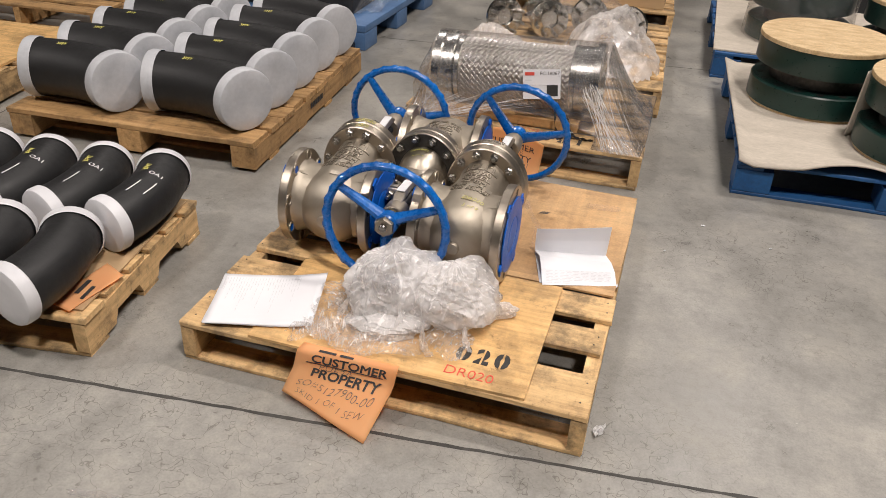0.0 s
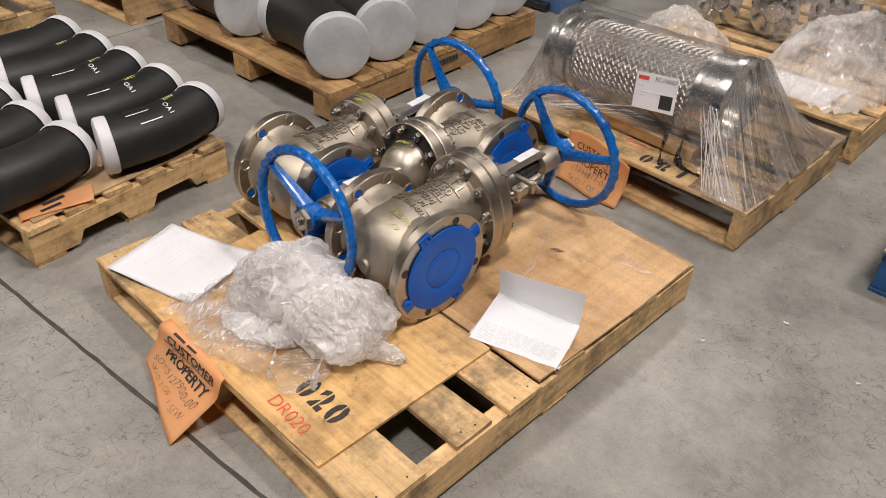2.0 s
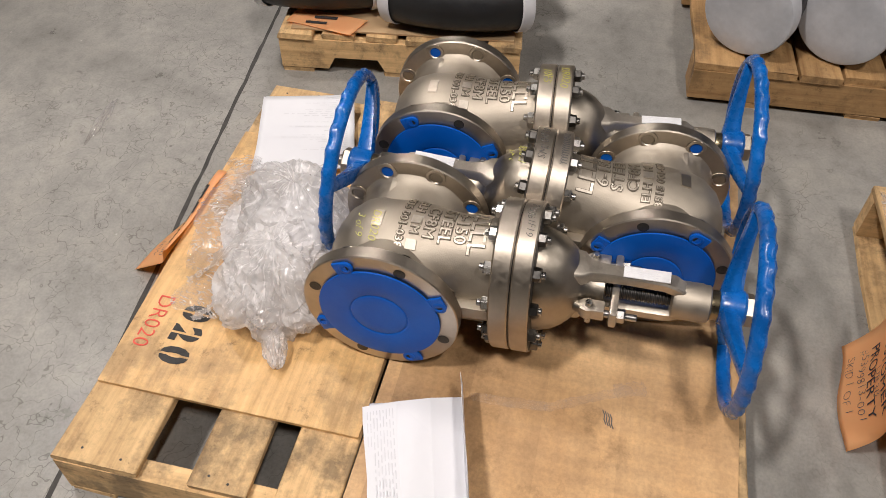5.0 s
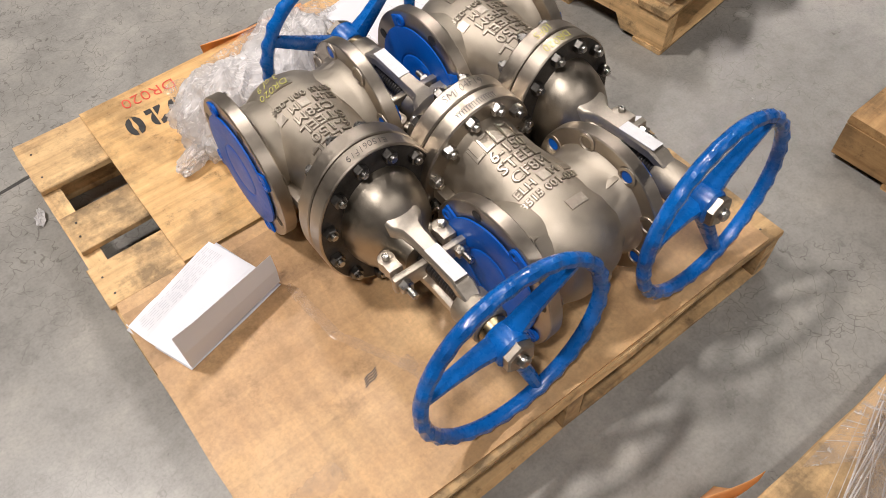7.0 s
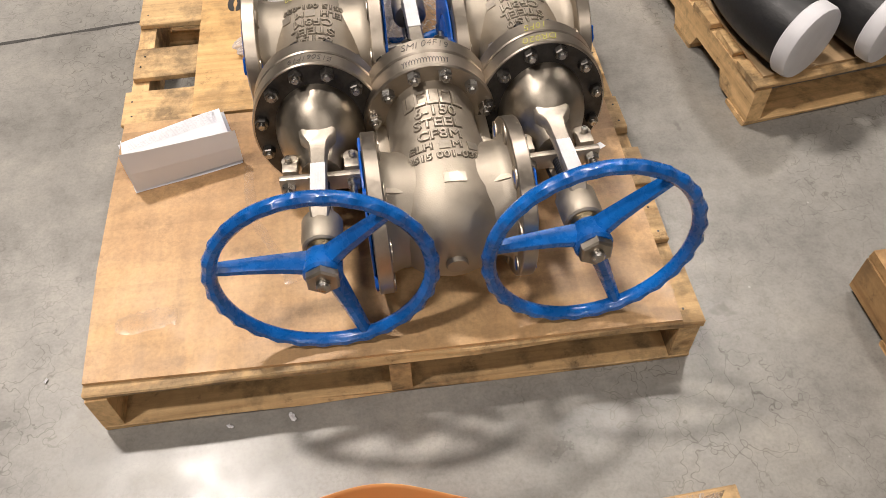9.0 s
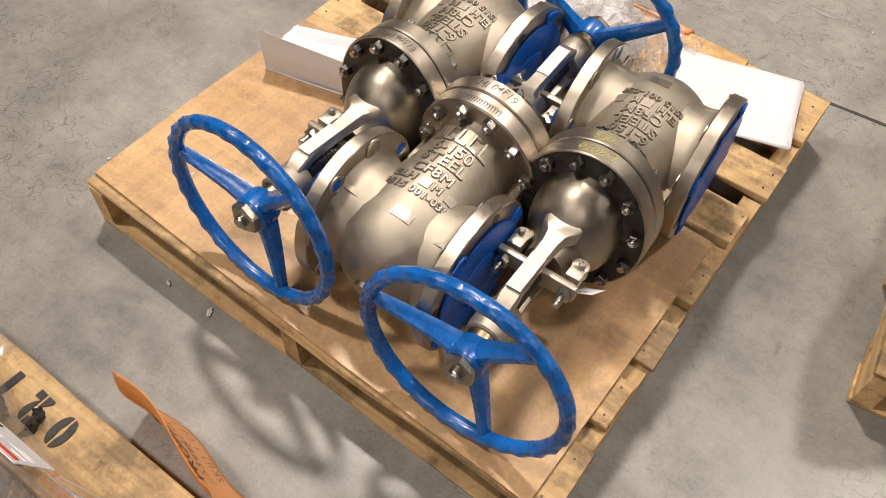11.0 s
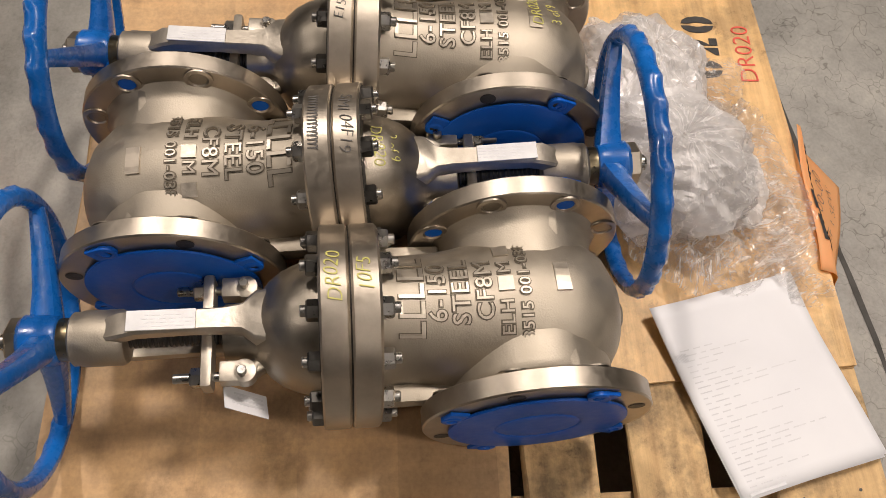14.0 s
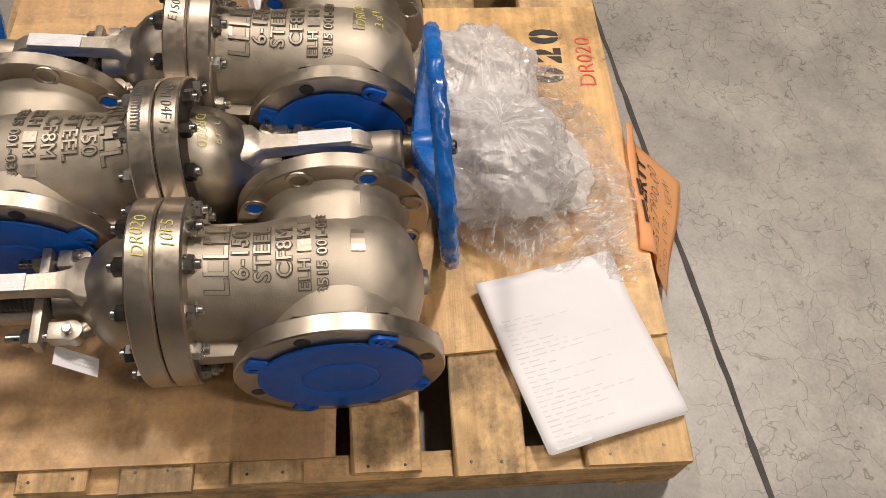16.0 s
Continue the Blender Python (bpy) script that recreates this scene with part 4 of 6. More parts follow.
    for i in range(5):
        x = -2.5 * w + i * w
        blk = box(bmesh.new(), (x + 0.0015, -0.015, -0.0018), (x + 0.0062, 0.015, 0.0018))
        box(blk, (x + 0.0062, -0.015, -0.0018), (x + w - 0.003, -0.0102, 0.0018))
        if i % 2:
            box(blk, (x + 0.0062, 0.0102, -0.0018), (x + w - 0.003, 0.015, 0.0018))
        # a slightly larger, darker flat shape under each block outlines it
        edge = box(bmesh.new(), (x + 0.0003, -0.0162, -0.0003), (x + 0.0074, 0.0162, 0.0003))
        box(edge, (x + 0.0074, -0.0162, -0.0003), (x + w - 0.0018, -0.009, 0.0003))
        part("mark_rim", wrap_text(edge, 0.152, 0.0006), M_OUTLINE, v, "dark outline round the mark")
        part("raised_mark", wrap_text(blk, 0.152, 0.001), M_LETTER, v, "raised cast block of the maker's mark")
    for s0, txt, size in ((0.121, "6-150", 0.03), (0.094, "STEEL", 0.03), (0.066, "CF8M", 0.028), (0.041, heat, 0.021), (0.018, "8515 001-038", 0.0185)):
        if txt == heat:
            for u in (0.004, 0.054):
                win = box(bmesh.new(), (u - 0.009, -0.009, -0.0012), (u + 0.009, 0.009, 0.0012))
                part("cast_window", wrap_text(win, s0), M_YOKE, v, "small bright cast-in plate")
        flat = text_bm(txt, size, 0.0018, 1.08, 0.0)
        bmesh.ops.triangulate(flat, faces=flat.faces)
        for q in flat.verts:
            q.co.x *= 1.1 if size > 0.025 else 1.14
        for ch in islands(flat):
            part("raised_letter", wrap_text(ch, s0, 0.001), M_LETTER, v, "raised cast letter")
        # the same text, fattened and darker, outlines each letter
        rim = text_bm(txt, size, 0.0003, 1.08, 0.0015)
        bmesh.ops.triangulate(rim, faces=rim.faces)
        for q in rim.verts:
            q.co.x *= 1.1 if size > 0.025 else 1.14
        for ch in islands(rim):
            part("letter_rim", wrap_text(ch, s0, 0.0008), M_OUTLINE, v, "dark outline round a letter")
    return v


def valve_at(cx, cy, yaw, lift):
    return pose(cx, cy, DECK + 0.0105 + R_PIPE + lift, 0, 0, yaw) @ pose(0, 0, 0, 3.8, 0, 0)


valve_c = gate_valve(valve_at(0.628, 0.506, -1.2, 0.0), "grey cast stainless gate valve lying on its side, blue handwheel", "ELH    M   ")
valve_a = copy_thing(valve_c, valve_at(0.233, 0.511, 2.4, 0.0))
valve_b = copy_thing(valve_c, valve_at(0.427, 0.958, 180 + 1.2, 0.0))


for v, turn in ((valve_c, 18), (valve_a, 20), (valve_b, -4)):
    for o in v.children:
        if o.name.startswith("handwheel"):
            o.matrix_basis = pose(0, 0, 0, 0, turn, 0)


def marker(parent, txt, size, s0, turn, material, radius, label):
    bm = text_bm(txt, size, 0.0003, 1.0, -0.0003 if material is M_YEL else -0.0004)
    bmesh.ops.triangulate(bm, faces=bm.faces)
    for q in bm.verts:
        q.co.x += 0.22 * q.co.y
        q.co.y += 0.0022 * math.sin(90 * q.co.x + size * 300)
    for ch in islands(bm):
        part("marker_letter", wrap_text(ch, s0, 0.0009, turn, radius), material, parent, label)


marker(valve_a, "DR020", 0.024, 0.2395, 0.05, M_YEL, (BON_X, BON_Z), "yellow marker writing")
marker(valve_a, "10F5", 0.024, 0.204, 0.05, M_YEL, (BON_X, BON_Z), "yellow marker writing")
marker(valve_b, "SMI 04F19", 0.022, 0.2395, 0.0, M_PEN, (BON_X, BON_Z), "black marker writing")
marker(valve_c, "E15061F19", 0.019, 0.2395, 0.0, M_PEN, (BON_X, BON_Z), "black marker writing")
marker(valve_c, "DR020", 0.022, -0.03, 0.25, M_YEL, (0.11, 0.112), "yellow marker writing")
marker(valve_c, "3 of 9", 0.02, -0.058, 0.25, M_YEL, (0.105, 0.106), "yellow marker writing")
marker(valve_b, "DR020", 0.022, 0.274, 0.1, M_YEL, (0.081, 0.1045), "yellow marker writing")
marker(valve_b, "2 of 9", 0.018, 0.293, 0.1, M_YEL, (0.074, 0.0935), "yellow marker writing")
rng = random.Random(8)
bm = bmesh.new()
scribble(bm, squiggle(rng, 0.09, 0.015, 16), 0.0016, 0.0)
bmesh.ops.translate(bm, verts=bm.verts, vec=(-0.05, -0.011, 0))
part("marker_scrawl", wrap_text(bm, 0.204, 0.0009, 0.0, (BON_X, BON_Z)), M_PEN, valve_b, "scribbled-out black marker")

tagcard = part("paper_tag", box(bmesh.new(), (-0.03, -0.018, -0.0004), (0.03, 0.018, 0.0004)), M_PAPER, valve_a, "small white paper tag wired to the gland", at=pose(-0.08, 0.35, -0.03, 30, -35, 80))
part("tag_print", bars_bm([(-0.024, 0.004, 0.02, 0.007), (-0.024, -0.003, 0.012, 0.0), (-0.024, -0.01, 0.016, -0.007)], 0.0003), M_GREYINK, tagcard, at=pose(0, 0, 0.0008))


def tape(x, y, rot, lx, ly, seed):
    """A torn strip of clear tape, wrinkled."""
    rng = random.Random(seed)
    bm = bmesh.new()
    rows = []
    n = 16
    for i in range(n + 1):
        u = lx * (i / n - 0.5)
        a, b = rng.uniform(0.75, 1.1) * ly / 2, rng.uniform(0.75, 1.1) * ly / 2
        if i in (0, n):
            a, b = a * rng.uniform(0.2, 0.9), b * rng.uniform(0.2, 0.9)
        rows.append([bm.verts.new((u, -a, 0.0)), bm.verts.new((u, 0, rng.uniform(0, 0.003))), bm.verts.new((u, b, 0))])
    for p, q in zip(rows, rows[1:]):
        for k in range(2):
            bm.faces.new((p[k], q[k], q[k + 1], p[k + 1]))
    return part("tape_strip", bm, M_TAPE, bpy.data.objects["board_sheet"], "torn clear tape strip", True, pose(x, y, PLY2 + 0.0015, 0, 0, rot))


tape(0.758, 0.885, 117, 0.17, 0.02, 1)
tape(0.722, 0.957, 110, 0.06, 0.032, 2)
tape(0.797, 0.745, 94, 0.14, 0.022, 3)
tape(0.975, 1.03, 8, 0.11, 0.045, 4)
bm = bmesh.new()
for k in range(4):
    scribble(bm, [(-0.02 + 0.01 * i + 0.003 * k, 0.004 * k - 0.006 + 0.002 * (i % 2)) for i in range(4)], 0.0022, 0.0)
part("scuff_mark", bm, M_PEN, bpy.data.objects["board_sheet"], "dark rubbed scuff on the board", at=pose(0.792, 0.923, PLY2 + 0.0008, 0, 0, 12))

# ---------------------------------------------------------------- stencils on the boards


def flat_text(name, txt, size, at, material, parent, label="", weight=0.0):
    got = islands(text_bm(txt, size, 0.0003, 1.0, weight))
    return [part(name, ch, material, parent, label, at=at) for ch in got]


def stencil(ch, size, at, parent):
    """A stencilled digit in black paint, broken where the plate's bridges were."""
    bm = text_bm(ch, size, 0.0003, 1.0, 0.0045)
    if ch != "1":
        for x in (-0.0032, 0.0032):
            bmesh.ops.bisect_plane(bm, geom=bm.verts[:] + bm.edges[:] + bm.faces[:], plane_co=(x, 0, 0), plane_no=(1, 0, 0))
        bmesh.ops.delete(bm, geom=[f for f in bm.faces if abs(f.calc_center_median().x) < 0.003], context="FACES")
    return part("stencil_digit", bm, M_INK, parent, "black stencilled digit", at=at)


SLANT = Matrix(((1, 0.2, 0, 0), (0, 1, 0, 0), (0, 0, 1, 0), (0, 0, 0, 1)))
ply = bpy.data.objects["plywood_sheet"]
for i, ch in enumerate("020"):
    stencil(ch, 0.088, pose(0.742 + 0.05 * i, 0.119 - 0.001 * i, PLY1 + 0.0012, 0, 0, -2) @ Matrix.Diagonal((0.8, 0.86, 1, 1)), ply)
flat_text("red_marking", "DR020", 0.045, pose(0.775, 0.045, PLY1 + 0.0012, 0, 0, 4) @ SLANT, M_RED, ply, "red marker writing", -0.0005)

# ---------------------------------------------------------------- papers


def paper_bm(corners, nx=14, ny=16, curl=0.0, lift=0.0):
    """A sheet through four floor-plan corners (front-left, front-right, back-right, back-left)."""
    bm = bmesh.new()
    a, b, c, d = [Vector(q) for q in corners]
    g = []
    for j in range(ny + 1):
        v = j / ny
        row = []
        for i in range(nx + 1):
            u = i / nx
            q = (a * (1 - u) + b * u) * (1 - v) + (d * (1 - u) + c * u) * v
            q.z += lift + curl * (max(0, u - 0.55) ** 2 * 2 + max(0, v - 0.6) ** 2) + 0.0012 * math.sin(5 * u + 3 * v)
            row.append(bm.verts.new(q))
        g.append(row)
    for j in range(ny):
        for i in range(nx):
            bm.faces.new((g[j][i], g[j][i + 1], g[j + 1][i + 1], g[j + 1][i]))
    return bm


def thicken(ob, th=0.0004):
    md = ob.modifiers.new("thickness", "SOLIDIFY")
    md.thickness, md.offset = th, 1.0
    return ob


z = DECK + 0.012
pl = [(0.07, -0.004, z), (0.342, 0.076, z), (0.288, 0.303, z), (0.012, 0.213, z)]
papers = thing("paper_stack", "white printed paperwork sheets lying on the pallet corner", "papers")
for k in range(3):
    r = random.Random(k)
    o = [(x + r.uniform(-0.006, 0.006), y + r.uniform(-0.006, 0.006), zz) for x, y, zz in pl] if k < 2 else pl
    thicken(part("sheet", paper_bm(o, curl=0.03, lift=0.0014 * k), M_PAPER, papers, "", True))
# print on the top sheet, as small bars
A, B, C, D = [Vector(q) for q in pl]
rng = random.Random(4)
bm = bmesh.new()
bm2 = bmesh.new()


def on_sheet(u, v):
    q = (A * (1 - u) + B * u) * (1 - v) + (D * (1 - u) + C * u) * v
    q.z += 0.0028 + 0.03 * (max(0, u - 0.55) ** 2 * 2 + max(0, v - 0.6) ** 2) + 0.0012 * math.sin(5 * u + 3 * v) + 0.0013
    return q


def bar_on(bm, u0, v0, u1, v1):
    bm.faces.new([bm.verts.new(on_sheet(u, v)) for u, v in ((u0, v0), (u1, v0), (u1, v1), (u0, v1))])


for i in range(26):
    u = 0.05 + i * 0.028
    v = 0.93
    n = rng.choice((2, 3, 5, 7))
    for k in range(n):
        d = rng.uniform(0.03, 0.1)
        bar_on(bm2, u, v - d, u + 0.006, v)
        v -= d + 0.03
        if v < 0.15:
            break
bar_on(bm, 0.015, 0.7, 0.03, 0.95)
part("heading", bm, M_GREYINK, papers, "printed heading as a plain bar")
bm = bmesh.new()
for k in range(9):
    bar_on(bm, 0.7, 0.9 + k * 0.009, 0.74, 0.905 + k * 0.009)
part("print", bm2, M_GREYINK, papers, "small grey printed lines")
tagged(part("bar_code", bm, M_GREYINK, papers, "printed bar code"), kind="stuff")

letter = thing("folded_letter", "white paperwork folded with one flap standing up", "papers")
bm = bmesh.new()
z = PLY2 + 0.002
pts = [[(0.868, 0.495, z), (0.9, 0.505, z), (1.0, 0.543, z - 0.002), (1.074, 0.562, z - 0.004)],
       [(0.852, 0.555, z + 0.016), (0.9, 0.567, z + 0.016), (1.0, 0.6, z + 0.012), (1.06, 0.622, z + 0.008)],
       [(0.835, 0.612, z + 0.022), (0.9, 0.629, z + 0.02), (1.0, 0.657, z + 0.014), (1.043, 0.67, z + 0.01)],
       [(0.811, 0.664, z + 0.006), (0.9, 0.686, z + 0.004), (0.98, 0.707, z + 0.002), (1.022, 0.719, z + 0.002)],
       [(0.81, 0.664, z + 0.045), (0.9, 0.687, z + 0.047), (0.98, 0.709, z + 0.05), (1.024, 0.72, z + 0.053)],
       [(0.811, 0.659, z + 0.085), (0.9, 0.682, z + 0.091), (0.98, 0.705, z + 0.099), (1.026, 0.716, z + 0.105)]]
g = [[bm.verts.new(q) for q in row] for row in pts]
for j in range(5):
    for i in range(3):
        bm.faces.new((g[j][i], g[j][i + 1], g[j + 1][i + 1], g[j + 1][i]))
thicken(part("sheet", bm, M_PAPER, letter, "", False))
bm = bmesh.new()
under = [(0.858, 0.505, z - 0.001), (1.078, 0.572, z - 0.004), (1.024, 0.721, z - 0.001), (0.812, 0.666, z - 0.001)]
thicken(part("under_sheet", paper_bm(under), M_PAPER, letter, "", True))
bm = bmesh.new()
a0, a1, b0 = Vector(pts[0][0]), Vector(pts[0][3]), Vector(pts[1][0])
rng = random.Random(12)
for i in range(9):
    u = 0.06
    v = 0.12 + i * 0.09
    while u < 0.9:
        d = rng.uniform(0.03, 0.12)
        q = [a0 + (a1 - a0) * uu + (b0 - a0) * vv + Vector((0, 0, 0.0016 + vv * 0.001)) for uu, vv in ((u, v), (u + d, v), (u + d, v + 0.03), (u, v + 0.03))]
        if i > 1 or u < 0.35:
            bm.faces.new([bm.verts.new(p) for p in q])
        u += d + 0.03
part("print", bm, M_GREYINK, letter)

# ---------------------------------------------------------------- crumpled film heap


def ridged(p):
    return 1 - abs(noise.noise(p))


def film_heap(name, label, cx, cy, z0, rx, ry, h, seed, n=110, tilt=0.0, amp=0.03):
    bm = bmesh.new()
    off = Vector((seed * 3.1, seed * 1.7, seed * 0.9))
    g = []
    for j in range(n + 1):
        row = []
        for i in range(n + 1):
            u, v = 2 * i / n - 1, 2 * j / n - 1
            q = Vector((u, v, 0))
            edge = 1 + 0.28 * noise.noise(Vector((math.atan2(v, u) * 1.3, 0, 0)) + off)
            r = min(1.0, math.hypot(u, v) / edge)
            base = h * (1 - r ** 1.8) ** 0.8 if r < 1 else 0
            base *= 0.75 + 0.5 * noise.noise(q * 1.6 + off)
            c = ridged(q * 3.2 + off) * 0.5 + ridged(q * 7.5 + off * 2) * 0.3 + ridged(q * 16 + off) * 0.16
            z = max(0.0, base + amp * (c - 0.55) * (0.35 + 1.2 * (1 - r)))
            wob = Vector((noise.noise(q * 5 + off), noise.noise(q * 5 - off), 0)) * 0.02
            row.append(bm.verts.new((cx + u * rx + wob.x, cy + v * ry + wob.y, z0 + 0.002 + z)))
        g.append(row)
    dead = []
    for j in range(n):
        for i in range(n):
            u, v = 2 * (i + 0.5) / n - 1, 2 * (j + 0.5) / n - 1
            edge = 1 + 0.28 * noise.noise(Vector((math.atan2(v, u) * 1.3, 0, 0)) + off)
            if math.hypot(u, v) / edge < 1.0 + 0.06 * noise.noise(Vector((u, v, 0)) * 12):
                bm.faces.new((g[j][i], g[j][i + 1], g[j + 1][i + 1], g[j + 1][i]))
    bmesh.ops.delete(bm, geom=[x for x in bm.verts if not x.link_faces], context="VERTS")
    return bm


def uv_grid(bm, g, closed=False):
    """Faces over a grid of vertices (None: a hole), with u along a row and v from row to row."""
    uv = bm.loops.layers.uv.new("film")
    nj, ni = len(g), len(g[0])
    for j in range(nj - 1):
        for i in range(ni if closed else ni - 1):
            k = (i + 1) % ni
            quad = (g[j][i], g[j][k], g[j + 1][k], g[j + 1][i])
            if None in quad:
                continue
            f = bm.faces.new(quad)
            for lp, (a, b) in zip(f.loops, ((i, j), (i + 1, j), (i + 1, j + 1), (i, j + 1))):
                lp[uv].uv = (a / ni, b / nj)
    bmesh.ops.delete(bm, geom=[x for x in bm.verts if not x.link_faces], context="VERTS")
    return bm


def crease(q):
    return 1 - 2.3 * abs(noise.noise(q))


def bundle_bm(c, radii, yaw, seed, ground, grain=(2.0, 5.0, 3.0), size=1.0, na=170, nb=96):
    """A loose wad of film: a lumpy closed skin with sharp creases that sweep round it, flat on the deck."""
    off = Vector((seed * 2.3, seed * 4.1, seed * 1.9))
    rot = Matrix.Rotation(radians(yaw), 3, "Z")
    bm = bmesh.new()
    g = []
    for j in range(nb + 1):
        b = math.pi * (j / nb - 0.5) * 0.985
        row = []
        for i in range(na):
            a = 2 * math.pi * i / na
            d = Vector((math.cos(b) * math.cos(a), math.cos(b) * math.sin(a), math.sin(b)))
            w = Vector((noise.noise(d * 1.6 + off), noise.noise(d * 1.6 - off), noise.noise(d.yzx * 1.6 + off)))
            q = Vector((d.x * grain[0], d.y * grain[1], d.z * grain[2])) + w * 1.3 + off
            m = 1 + 0.3 * noise.noise(d * 1.5 + off) + 0.11 * crease(q * 0.5) + 0.06 * crease(q * 1.1 - off) + 0.03 * crease(q * 2.3 + off) + 0.013 * crease(q * 5.0)
            p = rot @ Vector((d.x * radii[0], d.y * radii[1], d.z * radii[2])) * m * size
            p += Vector(c)
            p.z = max(p.z, ground + 0.0015 + 0.002 * abs(w.x))
            row.append(bm.verts.new(p))
        g.append(row)
    return uv_grid(bm, g, True)


def loose_bm(c, lx, ly, yaw, seed, ground, high, nx=120, ny=90, rag=0.35):
    """A loose sheet of film lying rumpled, with a ragged outline."""
    off = Vector((seed * 1.7, seed * 3.3, seed * 0.7))
    m = Matrix.Translation((c[0], c[1], ground)) @ Matrix.Rotation(radians(yaw), 4, "Z")
    bm = bmesh.new()
    g = []
    for j in range(ny + 1):
        row = []
        for i in range(nx + 1):
            u, v = 2 * i / nx - 1, 2 * j / ny - 1
            q = Vector((u * lx, v * ly, 0)) * 16
            w = Vector((noise.noise(q * 0.5 + off), noise.noise(q * 0.5 - off), 0))
            r = math.hypot(u, v) + rag * noise.noise(Vector((math.atan2(v, u) * 1.1, 1, 0)) + off) + 0.1 * noise.noise(q * 0.9 + off) + 0.06 * noise.noise(q * 3 + off)
            if r > 0.86:
                row.append(None)
                continue
            f = 0.5 * crease(q * 0.45 + w + off) + 0.3 * crease(q * 1.0 + w * 1.5 - off) + 0.16 * crease(q * 2.3 + w) + 0.08 * crease(q * 5 - off)
            z = 0.0015 + max(0.0, high * (0.35 + f) * (1 - 0.6 * max(0.0, r)))
            row.append(bm.verts.new(m @ Vector((u * lx + w.x * 0.02, v * ly + w.y * 0.02, z))))
        g.append(row)
    return uv_grid(bm, g)


def strip_bm(path, width, seed, n=40):
    """A folded ribbon of film through a few points, twisting as it goes."""
    rng = random.Random(seed)
    pts = [Vector(p) for p in path]
    m = len(pts) - 1
    ph = rng.uniform(0, 6)
    bm = bmesh.new()
    g = []
    for i in range(n + 1):
        f = i / n * m
        k = min(int(f), m - 1)
        t = f - k
        p0, p1, p2, p3 = pts[max(k - 1, 0)], pts[k], pts[k + 1], pts[min(k + 2, m)]
        q = 0.5 * ((2 * p1) + (p2 - p0) * t + (2 * p0 - 5 * p1 + 4 * p2 - p3) * t * t + (3 * p1 - p0 - 3 * p2 + p3) * t ** 3)
        d = (p2 - p1).normalized()
        side = d.cross(Vector((0, 0, 1))).normalized()
        up = side.cross(d)
        a = ph + 2.4 * i / n
        wv = side * math.cos(a) + up * math.sin(a)
        wd = width * (0.55 + 0.45 * math.sin(math.pi * i / n)) * rng.uniform(0.85, 1.15)
        g.append([bm.verts.new(q + wv * wd * e + up * 0.004 * math.sin(9 * e + i * 0.6)) for e in (-0.5, -0.2, 0.15, 0.5)])
    return uv_grid(bm, g)


heap = thing("plastic_film_heap", "crumpled clear plastic film heaped on the plywood", "plastic film")
for k, (c, radii, yaw, seed, grain) in enumerate((((0.665, 0.27, 0.062), (0.118, 0.098, 0.082), 10, 3, (3.0, 5.5, 2.6)),
                                               ((0.5, 0.255, 0.072), (0.118, 0.096, 0.092), 60, 8, (2.6, 4.6, 3.4)),
                                               ((0.53, 0.165, 0.02), (0.1, 0.07, 0.03), 20, 14, (3.0, 5.0, 3.0)))):
    c = (c[0], c[1], PLY1 + c[2])
    part("film_wad", bundle_bm(c, radii, yaw, seed, PLY1, grain), M_BUNDLE, heap, "milky creased wad of film", True)
    part("film_layer", bundle_bm(c, radii, yaw, seed + 5, PLY1, grain, 0.84, 120, 70), M_BUNDLE, heap, "", True)
part("film_twist", bundle_bm((0.785, 0.3, PLY1 + 0.02), (0.052, 0.02, 0.02), 25, 21, PLY1, (2.0, 7.0, 7.0), 1.0, 80, 50), M_BUNDLE, heap, "twisted end of the film", True)
for c, lx, ly, yaw, seed, high in (((0.43, 0.14), 0.14, 0.12, 25, 4, 0.04), ((0.5, 0.075), 0.15, 0.085, 5, 9, 0.028), ((0.385, 0.24), 0.11, 0.1, 70, 15, 0.05),
                                   ((0.68, 0.14), 0.1, 0.09, -20, 18, 0.03), ((0.335, 0.07), 0.075, 0.05, 30, 27, 0.02)):
    part("loose_film", loose_bm(c, lx, ly, yaw, seed, PLY1, high), M_SKIRT, heap, "thin clear rumpled film", True)
for path, wd, seed in ((((0.6, 0.19, 0.235), (0.622, 0.14, 0.19), (0.64, 0.1, 0.148), (0.67, 0.07, 0.14)), 0.026, 1), (((0.55, 0.2, 0.25), (0.565, 0.14, 0.19), (0.56, 0.09, 0.145)), 0.02, 2),
                       (((0.45, 0.25, 0.24), (0.41, 0.19, 0.19), (0.39, 0.13, 0.145)), 0.022, 3), (((0.72, 0.2, 0.2), (0.735, 0.15, 0.155), (0.76, 0.12, 0.14)), 0.018, 4)):
    part("film_fold", strip_bm(path, wd, seed), M_BUNDLE, heap, "white folded strip of film", True)


def scrap(name, label, cat, x, y, z, lx, ly, rot, material, seed, bumpy=0.004):
    """A small torn piece lying flat, with an uneven outline."""
    r = random.Random(seed)
    t = thing(name, label, cat, "", pose(x, y, z, 0, 0, rot))
    bm = bmesh.new()
    n = 18
    rim = [bm.verts.new((lx / 2 * math.cos(6.2832 * i / n) * r.uniform(0.75, 1.1), ly / 2 * math.sin(6.2832 * i / n) * r.uniform(0.6, 1.15), r.uniform(0, bumpy))) for i in range(n)]
    mid = [bm.verts.new((q.co.x * 0.45, q.co.y * 0.45, r.uniform(0.3, 1) * bumpy)) for q in rim]
    for i in range(n):
        j = (i + 1) % n
        bm.faces.new((rim[i], rim[j], mid[j], mid[i]))
    bm.faces.new(mid)
    thicken(part("piece", bm, material, t, "", False), 0.0006)
    return t


